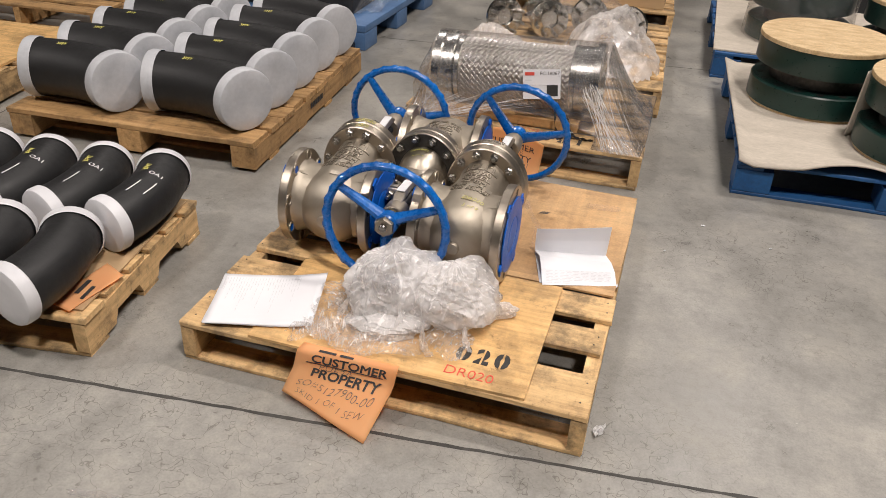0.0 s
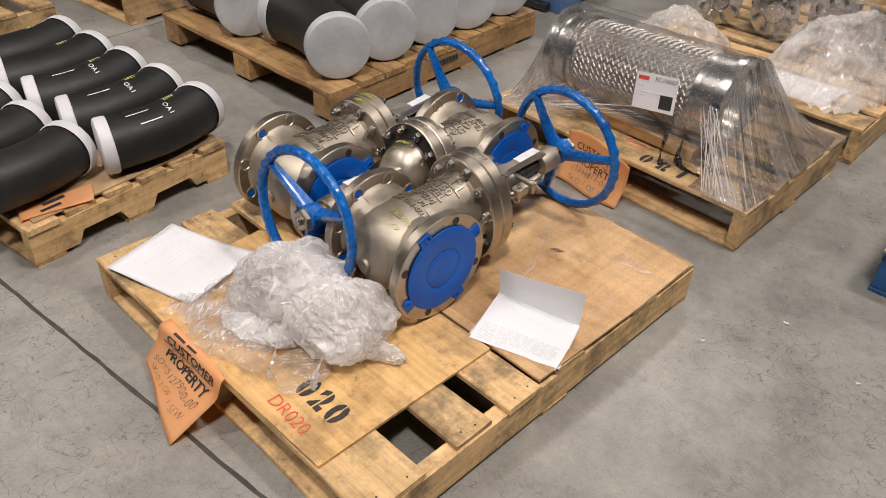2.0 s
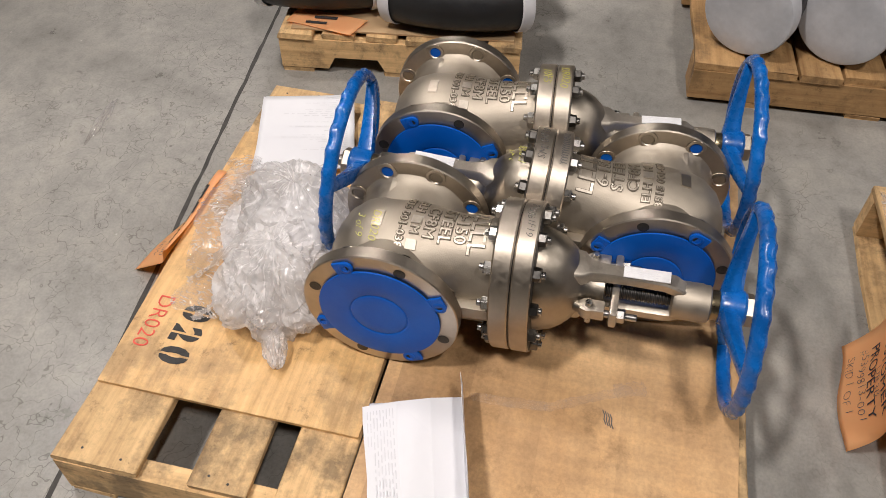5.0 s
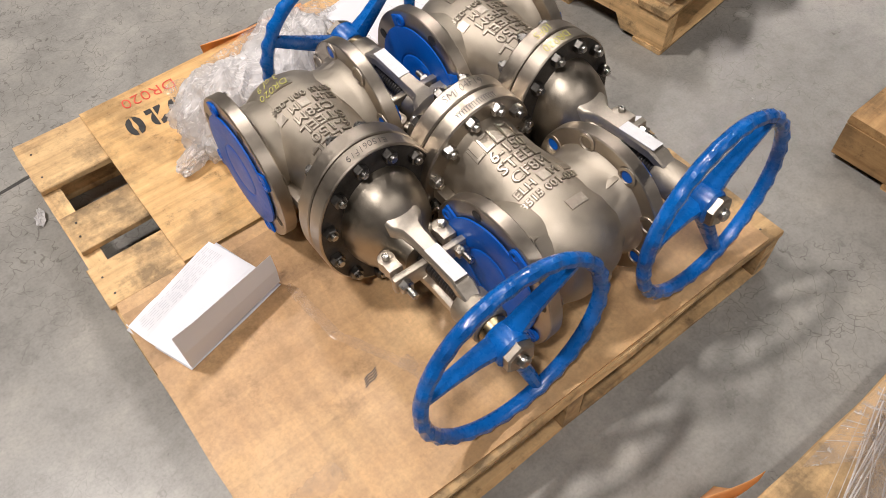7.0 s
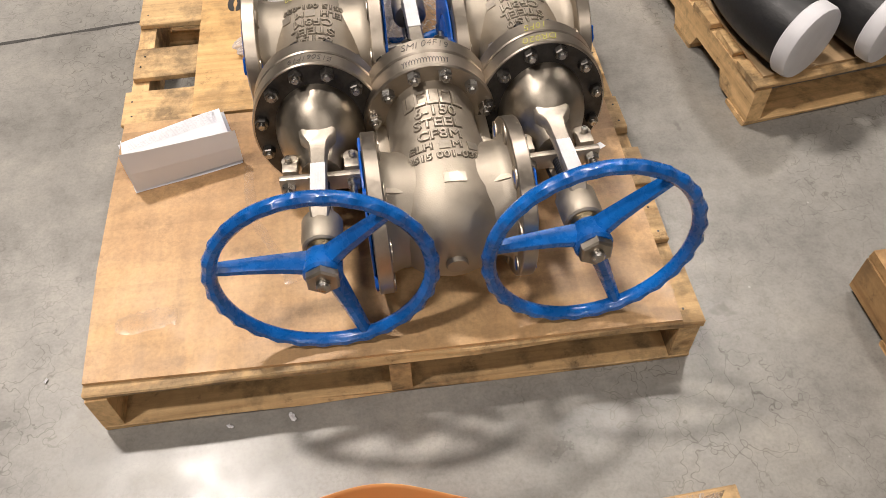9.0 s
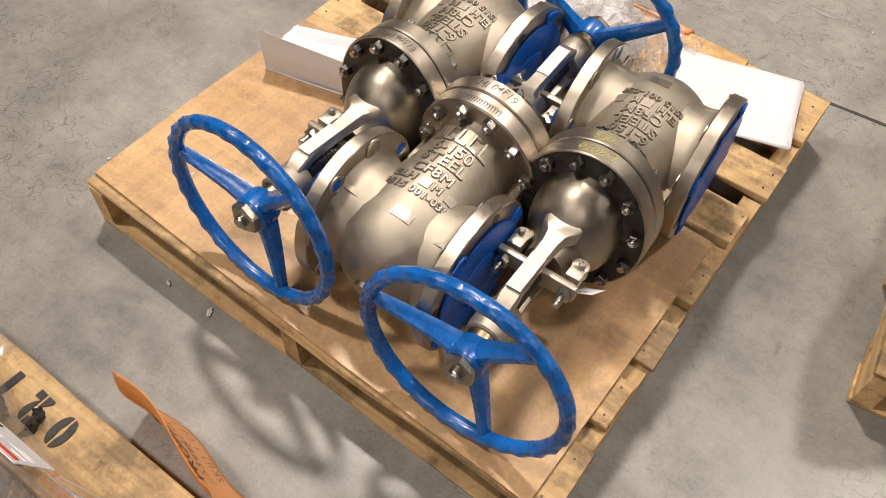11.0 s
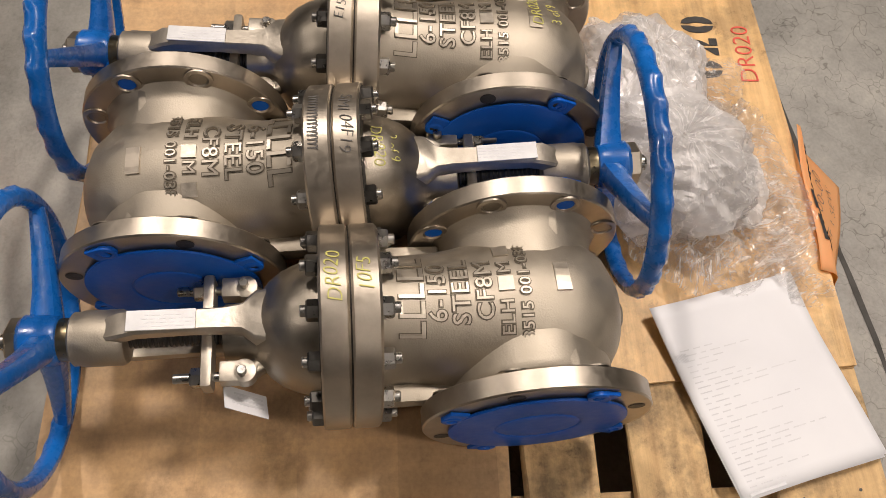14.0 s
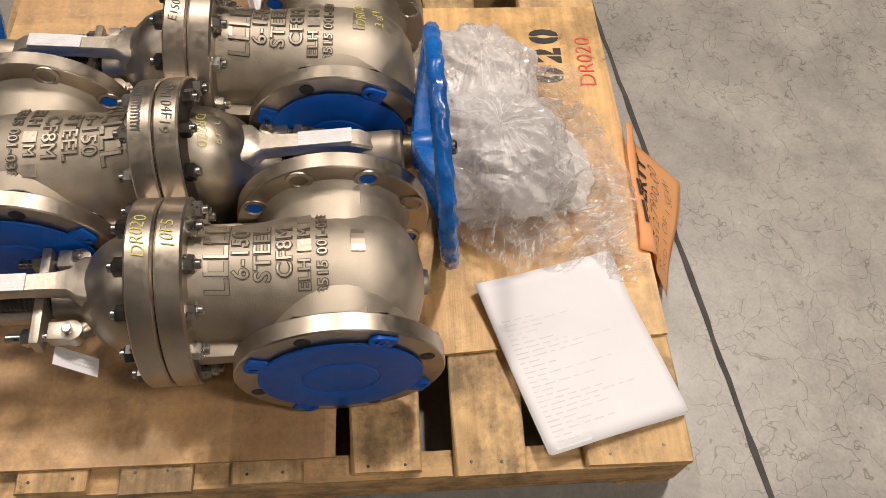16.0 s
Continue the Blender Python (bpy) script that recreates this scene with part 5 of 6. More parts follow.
scrap("film_scrap", "long torn clear film scrap lying on the concrete", "scrap", 0.102, -0.476, 0.001, 0.2, 0.03, 4, M_WRAP, 2)
scrap("film_scrap", "clear film scrap at the foot of the pallet", "scrap", 1.104, 0.1, 0.001, 0.055, 0.025, 70, M_FILM, 3, 0.012)
for x, y, w, k in ((0.741, 1.187, 0.022, 4), (0.853, 1.19, 0.015, 5), (1.32, 1.28, 0.018, 6), (1.55, 1.2, 0.014, 7), (1.2, 1.05, 0.012, 8)):
    scrap("wood_chip", "tiny pale wood chip on the concrete floor", "scrap", x, y, 0.001, w, w * 0.5, 30 * k, M_CAPW, k)
# ---------------------------------------------------------------- coated pipe bends


def bend_bm(S, E, turn_deg, r, seg=32, n=14, z=0.0):
    """A pipe bend in plan from S to E, whose heading turns by turn_deg; returns mesh, end poses."""
    S, E = Vector((*S, z)), Vector((*E, z))
    ch = E - S
    L = ch.length
    th = radians(turn_deg)
    h0 = math.atan2(ch.y, ch.x) - th / 2
    path, head = [], []
    R = L / (2 * math.sin(abs(th) / 2))
    q = S.copy()
    for i in range(n + 1):
        f = i / n
        a = th * f
        h = h0 + a
        # exact arc
        sg = 1 if th > 0 else -1
        c = S + Vector((-math.sin(h0), math.cos(h0), 0)) * R * sg
        p = c - Vector((-math.sin(h), math.cos(h), 0)) * R * sg
        path.append(p)
        head.append(h)
    bm = bmesh.new()
    rings = []
    for p, h in zip(path, head):
        side = Vector((-math.sin(h), math.cos(h), 0))
        rings.append([bm.verts.new(p + side * r * math.cos(2 * math.pi * k / seg) + Vector((0, 0, r * math.sin(2 * math.pi * k / seg)))) for k in range(seg)])
    for a, b in zip(rings, rings[1:]):
        for k in range(seg):
            j = (k + 1) % seg
            bm.faces.new((a[k], a[j], b[j], b[k]))
    bm.faces.new(rings[0])
    bm.faces.new(rings[-1][::-1])
    bmesh.ops.recalc_face_normals(bm, faces=bm.faces)
    return bm, [(path[0], head[0] + math.pi), (path[-1], head[-1])]


def pipe_bend(label, S, E, turn, r, z, capmat, capw, group, marks=None, seed=0, roll=0):
    t = thing("coated_pipe_bend", label, "pipe fitting", group)
    bm, ends = bend_bm(S, E, turn, r, z=z)
    part("pipe", bm, M_BLACK, t, "matt black coated pipe", True)
    for p, h in ends:
        cap = lathe(bmesh.new(), [(-capw, r + 0.004), (-capw + 0.003, r + 0.0065), (-0.006, r + 0.0065), (0.002, r + 0.003), (0.0045, r - 0.004), (0.005, r * 0.6), (0.0055, 0.0)], 40, Matrix.Translation(p) @ pose(0, 0, 0, 0, 0, math.degrees(h) - 90), cap=False)
        part("end_cap", cap, capmat, t, "plastic end cap", True)
    if roll:
        chord = (Vector(E) - Vector(S)).to_3d().normalized()
        t.matrix_world = Matrix.Translation((*S, z)) @ Matrix.Rotation(radians(-roll), 4, chord) @ Matrix.Translation((-S[0], -S[1], -z))
    if marks:
        rng = random.Random(seed)
        mid = (Vector((*S, 0)) + Vector((*E, 0))) / 2
        h = math.atan2(E[1] - S[1], E[0] - S[0])
        th = radians(turn)
        sag = (Vector(E) - Vector(S)).length / 2 * math.tan(abs(th) / 4)
        mid += Vector((-math.sin(h), math.cos(h), 0)) * (-sag if th > 0 else sag)
        for dx, turn0, kind in marks:
            bm = bmesh.new()
            if kind == "line":
                scribble(bm, [(-0.035 + 0.07 * i / 6, 0) for i in range(7)], 0.0034, 0)
            elif kind == "white":
                bm = text_bm("OA1", 0.023, 0.0, 1.1, 0.0002)
                bmesh.ops.triangulate(bm, faces=bm.faces)
                for q in bm.verts:
                    q.co = Vector((q.co.y + 0.02, -q.co.x, 0))
            else:
                scribble(bm, squiggle(rng, 0.042, 0.02, 4), 0.0024, 0)
                scribble(bm, [(0.002, 0.002), (0.02, 0.011), (0.04, 0.019)], 0.0022, 0)
            for q in bm.verts:
                a = q.co.y / r + turn0
                x = q.co.x + dx
                drop = (x * x) / (2 * ((Vector(E) - Vector(S)).length / (2 * math.sin(abs(th) / 2))))
                rr = r + 0.0026
                q.co = mid + Vector((math.cos(h), math.sin(h), 0)) * x + Vector((-math.sin(h), math.cos(h), 0)) * (rr * math.sin(a) + (drop if th > 0 else -drop)) + Vector((0, 0, z + rr * math.cos(a)))
            part("paint_mark", bm, M_YELP if kind == "yellow" else M_WHITEMK, t, "hand-drawn paint-pen mark")
    return t


# small bends on their own pallet, beside the main one
SMALL = pose(-0.232, -0.085, 0, 0, 0, 7.6) @ pose(-1.22, 0, 0)
boards = [(0.0, 0.1), (0.125, 0.215), (0.245, 0.335), (0.36, 0.45), (0.475, 0.56), (0.59, 0.68)]
pallet("wooden_pallet", "light notched wooden pallet stacked with black pipe bends", SMALL, boards, 1.22, 0.68, DECK, 11, notch=True)
card = thing("cardboard_sheet", "brown cardboard sheet under the black pipe bends", "cardboard", at=SMALL)
part("board", box(bmesh.new(), (0.02, 0.035, DECK + 0.001), (1.2, 0.66, DECK + 0.006)), M_CARTON, card)
ZS = DECK + 0.007 + 0.0865
for k in range(5):
    dx, dy = -0.2 * k, -0.02 * k
    jit = random.Random(k)
    e = jit.uniform(-0.008, 0.008)
    skew = 0.0 if k else 0.006
    pipe_bend("short black coated pipe bend with white end caps", (-0.378 + dx + skew, -0.172 + dy + e), (-0.43 + dx, 0.147 + dy + e), 42, 0.08, ZS, M_CAPW, 0.034, "small black pipe bends", [(0.02, -0.15, "yellow")] if k else None, k, 2)
    pipe_bend("short black coated pipe bend with white end caps", (-0.372 + dx, 0.215 + dy), (-0.415 + dx, 0.575 + dy), 44, 0.08, ZS, M_CAPW, 0.034, "small black pipe bends", [(-0.05, -0.75, "line"), (-0.07, -0.25, "line"), (0.0, -0.5, "white"), (0.03, -0.1, "yellow")][(0 if k == 0 else 1):] if k < 3 else [(0.03, -0.1, "yellow")], k + 9, 4)
tag = thing("orange_tag", "crumpled orange tag paper lying under the pipe bends", "tag")
bm = paper_bm([(-0.28, -0.075, DECK + 0.009), (-0.255, 0.12, DECK + 0.009), (-0.33, 0.15, DECK + 0.012), (-0.36, -0.06, DECK + 0.01)])
thicken(part("card", bm, M_ORANGE, tag, "", True))
bm = bars_bm([(-0.03, 0.012, 0.035, 0.024), (-0.05, -0.014, 0.01, -0.004)])
part("print", bm, M_INK, tag, at=pose(-0.3, 0.03, DECK + 0.0125, 0, 0, 96))

# large bends on a block pallet
BIG = pose(-0.362, 1.06, 0, 0, 0, 3.2)
bb = [(0.0, 0.135)] + [(0.155 + 0.119 * i, 0.265 + 0.119 * i) for i in range(8)] + [(1.11, 1.245)]
pallet("wooden_pallet", "aged brown pallet stacked with large black pipe bends", BIG @ pose(-1.08, 0, 0), bb, 1.08, 1.245, 0.127, 21, top=0.022, sw=0.1, bottoms=4, inset=0.13, mx=M_WOODB, my=M_WOODBY)
ZB = 0.128 + 0.124
for k in range(5):
    dx, dy = -0.01 - 0.012 * k, 0.243 * k
    pipe_bend("large black coated pipe bend with grey end caps", (-0.878 + dx, 1.215 + dy), (-0.424 + dx, 1.162 + dy), -41, 0.116, ZB, M_CAPG, 0.045, "large black pipe bends", [(-0.07, -0.3, "yellow")], k + 30)
    pipe_bend("large black coated pipe bend with grey end caps", (-1.415 + dx, 1.16 + dy), (-0.975 + dx, 1.135 + dy), -41, 0.116, ZB, M_CAPG, 0.045, "large black pipe bends", [(-0.07, -0.3, "yellow")], k + 40)
bigp = bpy.data.objects["wooden_pallet.002"]
part("stencil_bar", bars_bm([(-0.06 + 0.021 * i, -0.012, -0.045 + 0.021 * i, 0.012) for i in range(7)]), M_INK, bigp, "faded stencilled word as plain bars", at=pose(1.0835, 0.62, 0.07, 90, 0, 90))

# ---------------------------------------------------------------- main orange tag over the pallet edge
tag = thing("orange_tag", "orange customer property tag hanging over the pallet edge", "tag")
LEFT_EDGE = [Vector(q) for q in ((0.352, 0.02, DECK + 0.0115), (0.344, -0.007, DECK + 0.008), (0.337, -0.015, 0.084), (0.316, -0.05, 0.022))]
RIGHT_EDGE = [Vector(q) for q in ((0.613, 0.002, DECK + 0.022), (0.613, -0.009, DECK + 0.014), (0.607, -0.021, 0.092), (0.572, -0.136, 0.003))]
FOLDS = (0.0, 0.16, 0.46, 1.0)


def along(edge, v):
    v = min(max(v, 0.0), 1.0)
    for a, b, p, q in zip(FOLDS, FOLDS[1:], edge, edge[1:]):
        if v <= b:
            return p + (q - p) * ((v - a) / (b - a))
    return edge[-1]


def tag_pt(u, v, lift=0.0):
    """u across, v from the top down; over the deck edge, down, and kicked out to the floor."""
    q = Vector((0, 0, 0))
    for d in (-0.06, -0.03, 0.0, 0.03, 0.06):
        vv = min(max(v + d * min(1, v * 8, (1 - v) * 8), 0), 1)
        q += (along(LEFT_EDGE, vv) * (1 - u) + along(RIGHT_EDGE, vv) * u) * 0.2
    return q + Vector((-0.05, -0.75, 0.65)) * (0.003 + 0.003 * math.sin(7 * u + 3 * v) + lift)


bm = bmesh.new()
g = [[bm.verts.new(tag_pt(i / 14, j / 18)) for i in range(15)] for j in range(19)]
for j in range(18):
    for i in range(14):
        bm.faces.new((g[j][i], g[j + 1][i], g[j + 1][i + 1], g[j][i + 1]))
thicken(part("card", bm, M_ORANGE, tag, "", True), 0.0005)


def on_tag(bm, w, h, u0, v0, rot=0.0):
    c, s = math.cos(rot), math.sin(rot)
    for q in bm.verts:
        x, y = q.co.x * c - q.co.y * s, q.co.x * s + q.co.y * c
        q.co = tag_pt(u0 + x / w, v0 - y / h, 0.0022)
    return bm


for txt, size, v0 in (("CUSTOMER", 0.038, 0.27), ("PROPERTY", 0.038, 0.5)):
    bm = text_bm(txt, size, 0.0, 1.0, 0.0009)
    bmesh.ops.triangulate(bm, faces=bm.faces)
    for ch in islands(bm):
        part("printed_letter", on_tag(ch, 0.262, 0.2, 0.54, v0, 0.0), M_INK, tag, "bold black printed letter")
def penned(txt, size, seed):
    """Thin, uneven capitals."""
    bm = text_bm(txt, size, 0.0, 1.05, -0.0007)
    bmesh.ops.triangulate(bm, faces=bm.faces)
    for q in bm.verts:
        q.co.x += 0.18 * q.co.y
        q.co.y += 0.004 * math.sin(70 * q.co.x + seed) + 0.05 * q.co.x
    return islands(bm)


for txt, size, u0, v0 in (("PUE2A", 0.03, 0.42, 0.4), ("SO#5127900-00", 0.03, 0.5, 0.68), ("SKID 1 OF 1 SEW", 0.025, 0.5, 0.85)):
    for ch in penned(txt, size, v0 * 9):
        part("pen_letter", on_tag(ch, 0.262, 0.2, u0, v0), M_PEN, tag, "handwritten pen letter")
bm = bars_bm([(-0.05, -0.005, -0.005, 0.005), (0.005, -0.005, 0.04, 0.005)], 0.0)
part("small_print", on_tag(bm, 0.262, 0.2, 0.4, 0.1), M_INK, tag, "small heading as plain bars")
bm = scribble(bmesh.new(), [(0.0, 0.0), (0.1, 0.0), (0.2, 0.0)], 0.003, 0)
part("printed_rule", on_tag(bm, 0.262, 0.2, 0.12, 0.345), M_INK, tag)

# ---------------------------------------------------------------- flexible hose pallet
FLEX = pose(0.05, 1.462, 0, 0, 0, 0.6)
fb = [(0.0, 0.14), (0.19, 0.28), (0.33, 0.42), (0.47, 0.56), (0.6, 0.72)]
fp = pallet("wooden_pallet", "light wooden pallet stencilled 021 under a wrapped hose", FLEX, fb, 1.01, 0.72, 0.14, 31)
for i, ch in enumerate("021"):
    stencil(ch, 0.082, pose(0.63 + 0.066 * i, 0.05, 0.1418, 0, 0, -3) @ Matrix.Diagonal((0.8, 0.86, 1, 1)), fp)
flat_text("red_marking", "DR021", 0.035, pose(0.56, 0.11, 0.1418, 0, 0, 2) @ SLANT, M_RED, fp, "red marker writing", -0.0009)
HC, HR, HX0, HX1 = (1.735, 0.297), 0.15, 0.175, 0.855
hose = thing("flexible_metal_hose", "braided stainless expansion hose with flanged ends on a pallet", "hose")


def along_x(profile, seg=56):
    return lathe(bmesh.new(), profile, seg, Matrix.Translation((0, HC[0], HC[1])) @ pose(0, 0, 0, 0, 0, -90))


part("end_flange", along_x([(HX0, 0.11), (HX0 + 0.001, HR), (HX0 + 0.03, HR), (HX0 + 0.032, 0.135), (HX0 + 0.06, 0.135), (HX0 + 0.062, HR - 0.004), (HX0 + 0.085, HR - 0.004), (HX0 + 0.087, 0.12)]), M_STEEL, hose, "bright machined end flange", True)
part("end_flange", along_x([(HX1 - 0.1, 0.12), (HX1 - 0.095, 0.133), (HX1 - 0.03, 0.136), (HX1 - 0.028, HR), (HX1 - 0.002, HR), (HX1, 0.145), (HX1, 0.115), (HX1 - 0.05, 0.112), (HX1 - 0.05, 0.0)]), M_STEEL, hose, "bright machined end flange", True)
for x0, x1 in ((HX0 + 0.087, HX0 + 0.11), (HX1 - 0.12, HX1 - 0.095)):
    part("ferrule", along_x([(x0, 0.129), (x0 + 0.003, 0.134), (x1 - 0.003, 0.134), (x1, 0.129)]), M_STEEL, hose, "", True)
bm = bmesh.new()
NU, NV = 408, 230
x0, x1 = HX0 + 0.105, HX1 - 0.11
rows = []
for i in range(NV + 1):
    x = x0 + (x1 - x0) * i / NV
    row = []
    for k in range(NU):
        a = 2 * math.pi * k / NU
        u, v = a * 34 / (2 * math.pi), (x - x0) / 0.023
        p, q = u + v, u - v
        over = (math.floor(p) + math.floor(q)) % 2 == 0
        f = (p % 1) if over else 1 - (q % 1)
        gap = 1 if 0.1 < (p % 1 if over else q % 1) < 0.92 else 0
        r = 0.1245 + 0.0056 * f * gap
        row.append(bm.verts.new((x, HC[0] + r * math.sin(a), HC[1] + r * math.cos(a))))
    rows.append(row)
for a, b in zip(rows, rows[1:]):
    for k in range(NU):
        j = (k + 1) % NU
        bm.faces.new((a[k], a[j], b[j], b[k]))
part("braid", bm, M_BRAID, hose, "woven stainless wire braid", True)
hose.matrix_world = Matrix.Translation((0.175, 0, 0.147)) @ pose(0, 0, 0, 0, -2.4, 0) @ Matrix.Translation((-0.175, 0, -0.147))
for yy in (-0.1, 0.09):
    b = thing("wooden_bearer", "sawn timber bearer under the flexible hose", "timber")
    part("timber", plank_bm(0.62, 0.05, 0.04 if yy < 0 else 0.038, random.Random(2), 6), M_WOODB, b)
    b.matrix_world = pose(0.17, HC[0] + yy - 0.025, 0.1405)
lab = thing("hose_label", "white printed stock label on the wrapped hose", "label")
lm = pose(0.628, HC[0] - 0.152, 0.334, 90 - 13, 0, 0) @ pose(0, 0, 0, 0, 0, 8) @ Matrix.Diagonal((1.14, 1.14, 1, 1))
part("paper", box(bmesh.new(), (-0.065, -0.05, 0), (0.065, 0.05, 0.0012)), M_PAPER, lab, at=lm)
part("red_print", bars_bm([(-0.058, 0.03, -0.025, 0.041)]), M_RED, lab, "red printed mark", at=lm @ Matrix.Translation((0, 0, 0.0016)))
part("print", bars_bm([(-0.058, 0.012, -0.035, 0.016), (-0.058, -0.004, -0.02, -0.001), (-0.01, -0.004, 0.03, -0.001), (-0.058, -0.012, -0.03, -0.009)]), M_GREYINK, lab, at=lm @ Matrix.Translation((0, 0, 0.0016)))
flat_text("stock_code", "FC-18067", 0.017, lm @ pose(0.028, 0.036, 0.0016), M_INK, lab, "black printed stock code")
part("dark_patch", bars_bm([(0.018, -0.04, 0.056, -0.002)]), M_INK, lab, "dark printed square", at=lm @ Matrix.Translation((0, 0, 0.0016)))


def hull_section(scale_r, y0, y1, z0):
    """Film pulled over the hose: from the front edge, over the top, to the back edge."""
    pts = []
    for i in range(37):
        f = i / 36
        if f < 0.28:
            t = f / 0.28
            pts.append((y0 + (HC[0] - scale_r * 0.9 - y0) * t, z0 + (HC[1] + scale_r * 0.2 - z0) * t ** 1.2))
        elif f < 0.72:
            a = math.pi * (0.94 - 0.88 * (f - 0.28) / 0.44)
            pts.append((HC[0] + scale_r * math.cos(a), HC[1] + scale_r * math.sin(a)))
        else:
            t = (f - 0.72) / 0.28
            pts.append((HC[0] + scale_r * 0.98 + (y1 - HC[0] - scale_r) * t, HC[1] + scale_r * 0.2 * (1 - t) + (z0 - HC[1]) * t))
    return pts


film_ob = thing("stretch_film_wrap", "clear stretch film pulled over the hose and pallet", "plastic film")
bm = bmesh.new()
secs = []
for x, rr, zz, yy0 in ((0.055, 0.03, 0.15, 1.6), (0.11, 0.1, 0.15, 1.52), (0.16, HR + 0.006, 0.16, 1.5), (0.3, HR + 0.004, 0.18, 1.53), (0.5, HR + 0.003, 0.2, 1.56), (0.7, HR + 0.004, 0.19, 1.55), (0.865, HR + 0.006, 0.16, 1.5), (0.92, 0.115, 0.15, 1.48), (0.98, 0.07, 0.148, 1.475), (1.062, 0.02, 0.146, 1.47)):
    lower = HC[1] + (0.042 * (x - 0.175) if rr > 0.12 else -(0.15 - rr))
    secs.append((x, [(y, max(0.145, z - (HC[1] - lower))) for y, z in hull_section(rr, yy0, 2.16, zz)]))
fine = []
for (xa, pa), (xb, pb) in zip(secs, secs[1:]):
    for s in range(6):
        t = s / 6
        fine.append((xa + (xb - xa) * t, [(a[0] * (1 - t) + b[0] * t, a[1] * (1 - t) + b[1] * t) for a, b in zip(pa, pb)]))
fine.append(secs[-1])
g = []
for x, pts in fine:
    row = []
    for i, (y, z) in enumerate(pts):
        q = Vector((x, y, z))
        w = 0.006 * noise.noise(Vector((x * 9, i * 0.25, 3))) + 0.004 * noise.noise(Vector((x * 4 + i * 0.6, i * 0.1, 7)))
        row.append(bm.verts.new(q + Vector((0, 0, abs(w) * 0.8)) + Vector((w, 0, 0))))
    g.append(row)
for a, b in zip(g, g[1:]):
    for i in range(len(a) - 1):
        bm.faces.new((a[i], a[i + 1], b[i + 1], b[i]))
part("film", bm, M_WRAP, film_ob, "", True)


def tent_bm(rim, foot, seed, n=150, m=26, sag=0.03, fold=0.012):
    """Film stretched from a curve on the load down to a curve on the deck, gathered into folds."""
    bm = bmesh.new()

    def at(line, f):
        f *= len(line) - 1
        k = min(int(f), len(line) - 2)
        return Vector(line[k]).lerp(Vector(line[k + 1]), f - k)

    g = []
    for j in range(m + 1):
        v = j / m
        row = []
        for i in range(n + 1):
            u = i / n
            a, b = at(rim, u), at(foot, u)
            q = a.lerp(b, v)
            lift = crease(Vector((u * 9 + seed, v * 0.5, seed))) * 0.6 + crease(Vector((u * 23 - seed, v * 0.7, 1))) * 0.4
            q.z += fold * lift * math.sin(math.pi * min(1.0, v * 1.15)) - sag * math.sin(math.pi * v)
            q.z = max(q.z, 0.1425)
            row.append(bm.verts.new(q))
        g.append(row)
    return uv_grid(bm, g)


def rim_arc(x, a0, a1, r=HR + 0.007, lift=0.0, n=16):
    """Points round the hose at x, from angle a0 to a1 about its axis (0: towards the front, 90: on top)."""
    return [(x, HC[0] - r * math.cos(radians(a0 + (a1 - a0) * i / n)), HC[1] + lift + r * math.sin(radians(a0 + (a1 - a0) * i / n))) for i in range(n + 1)]


part("film_tent", tent_bm(rim_arc(0.868, -35, 165, lift=0.026), [(0.86, 1.472, 0.1425), (0.96, 1.466, 0.1425), (1.05, 1.47, 0.1425), (1.06, 1.6, 0.143), (1.064, 1.78, 0.15), (1.06, 1.95, 0.15), (1.04, 2.14, 0.1425)], 3), M_TENT, film_ob, "milky film stretched to the pallet edge", True)
part("film_tent", tent_bm(rim_arc(0.165, -30, 160), [(0.36, 1.476, 0.1425), (0.2, 1.47, 0.1425), (0.085, 1.468, 0.1425), (0.06, 1.6, 0.1425), (0.06, 1.8, 0.1425), (0.07, 2.1, 0.1425)], 11, sag=0.06), M_TENT, film_ob, "milky film stretched to the pallet edge", True)
part("film_tent", tent_bm([(0.17, HC[0] - HR - 0.006, HC[1] - 0.03), (0.3, HC[0] - HR - 0.004, HC[1] - 0.06), (0.47, HC[0] - HR + 0.01, HC[1] - 0.08)], [(0.07, 1.468, 0.1425), (0.2, 1.49, 0.1425), (0.3, 1.53, 0.1425)], 17, sag=0.02), M_TENT, film_ob, "film gathered to the pallet corner", True)
# taut rope-like gathers of film to the pallet corners
rng = random.Random(6)
bm = bmesh.new()
for i in range(26):
    rod(bm, (0.79 + rng.uniform(0, 0.07), HC[0] - HR * 0.95 - 0.008, HC[1] + 0.03 + rng.uniform(-0.05, 0.04)), (0.9 + 0.13 * i / 26, 1.473 + 0.012 * rng.random(), 0.146), rng.uniform(0.0004, 0.0016), 5)
for i in range(18):
    rod(bm, (0.42 + rng.uniform(-0.15, 0.2), HC[0] - HR - 0.006, HC[1] - 0.03 - 0.03 * rng.random()), (0.08 + rng.uniform(0, 0.12), 1.475 + 0.04 * rng.random(), 0.146), rng.uniform(0.0004, 0.0014), 5)
tagged(part("film_gather", bm, M_BUNDLE, film_ob, "", True), kind="stuff")
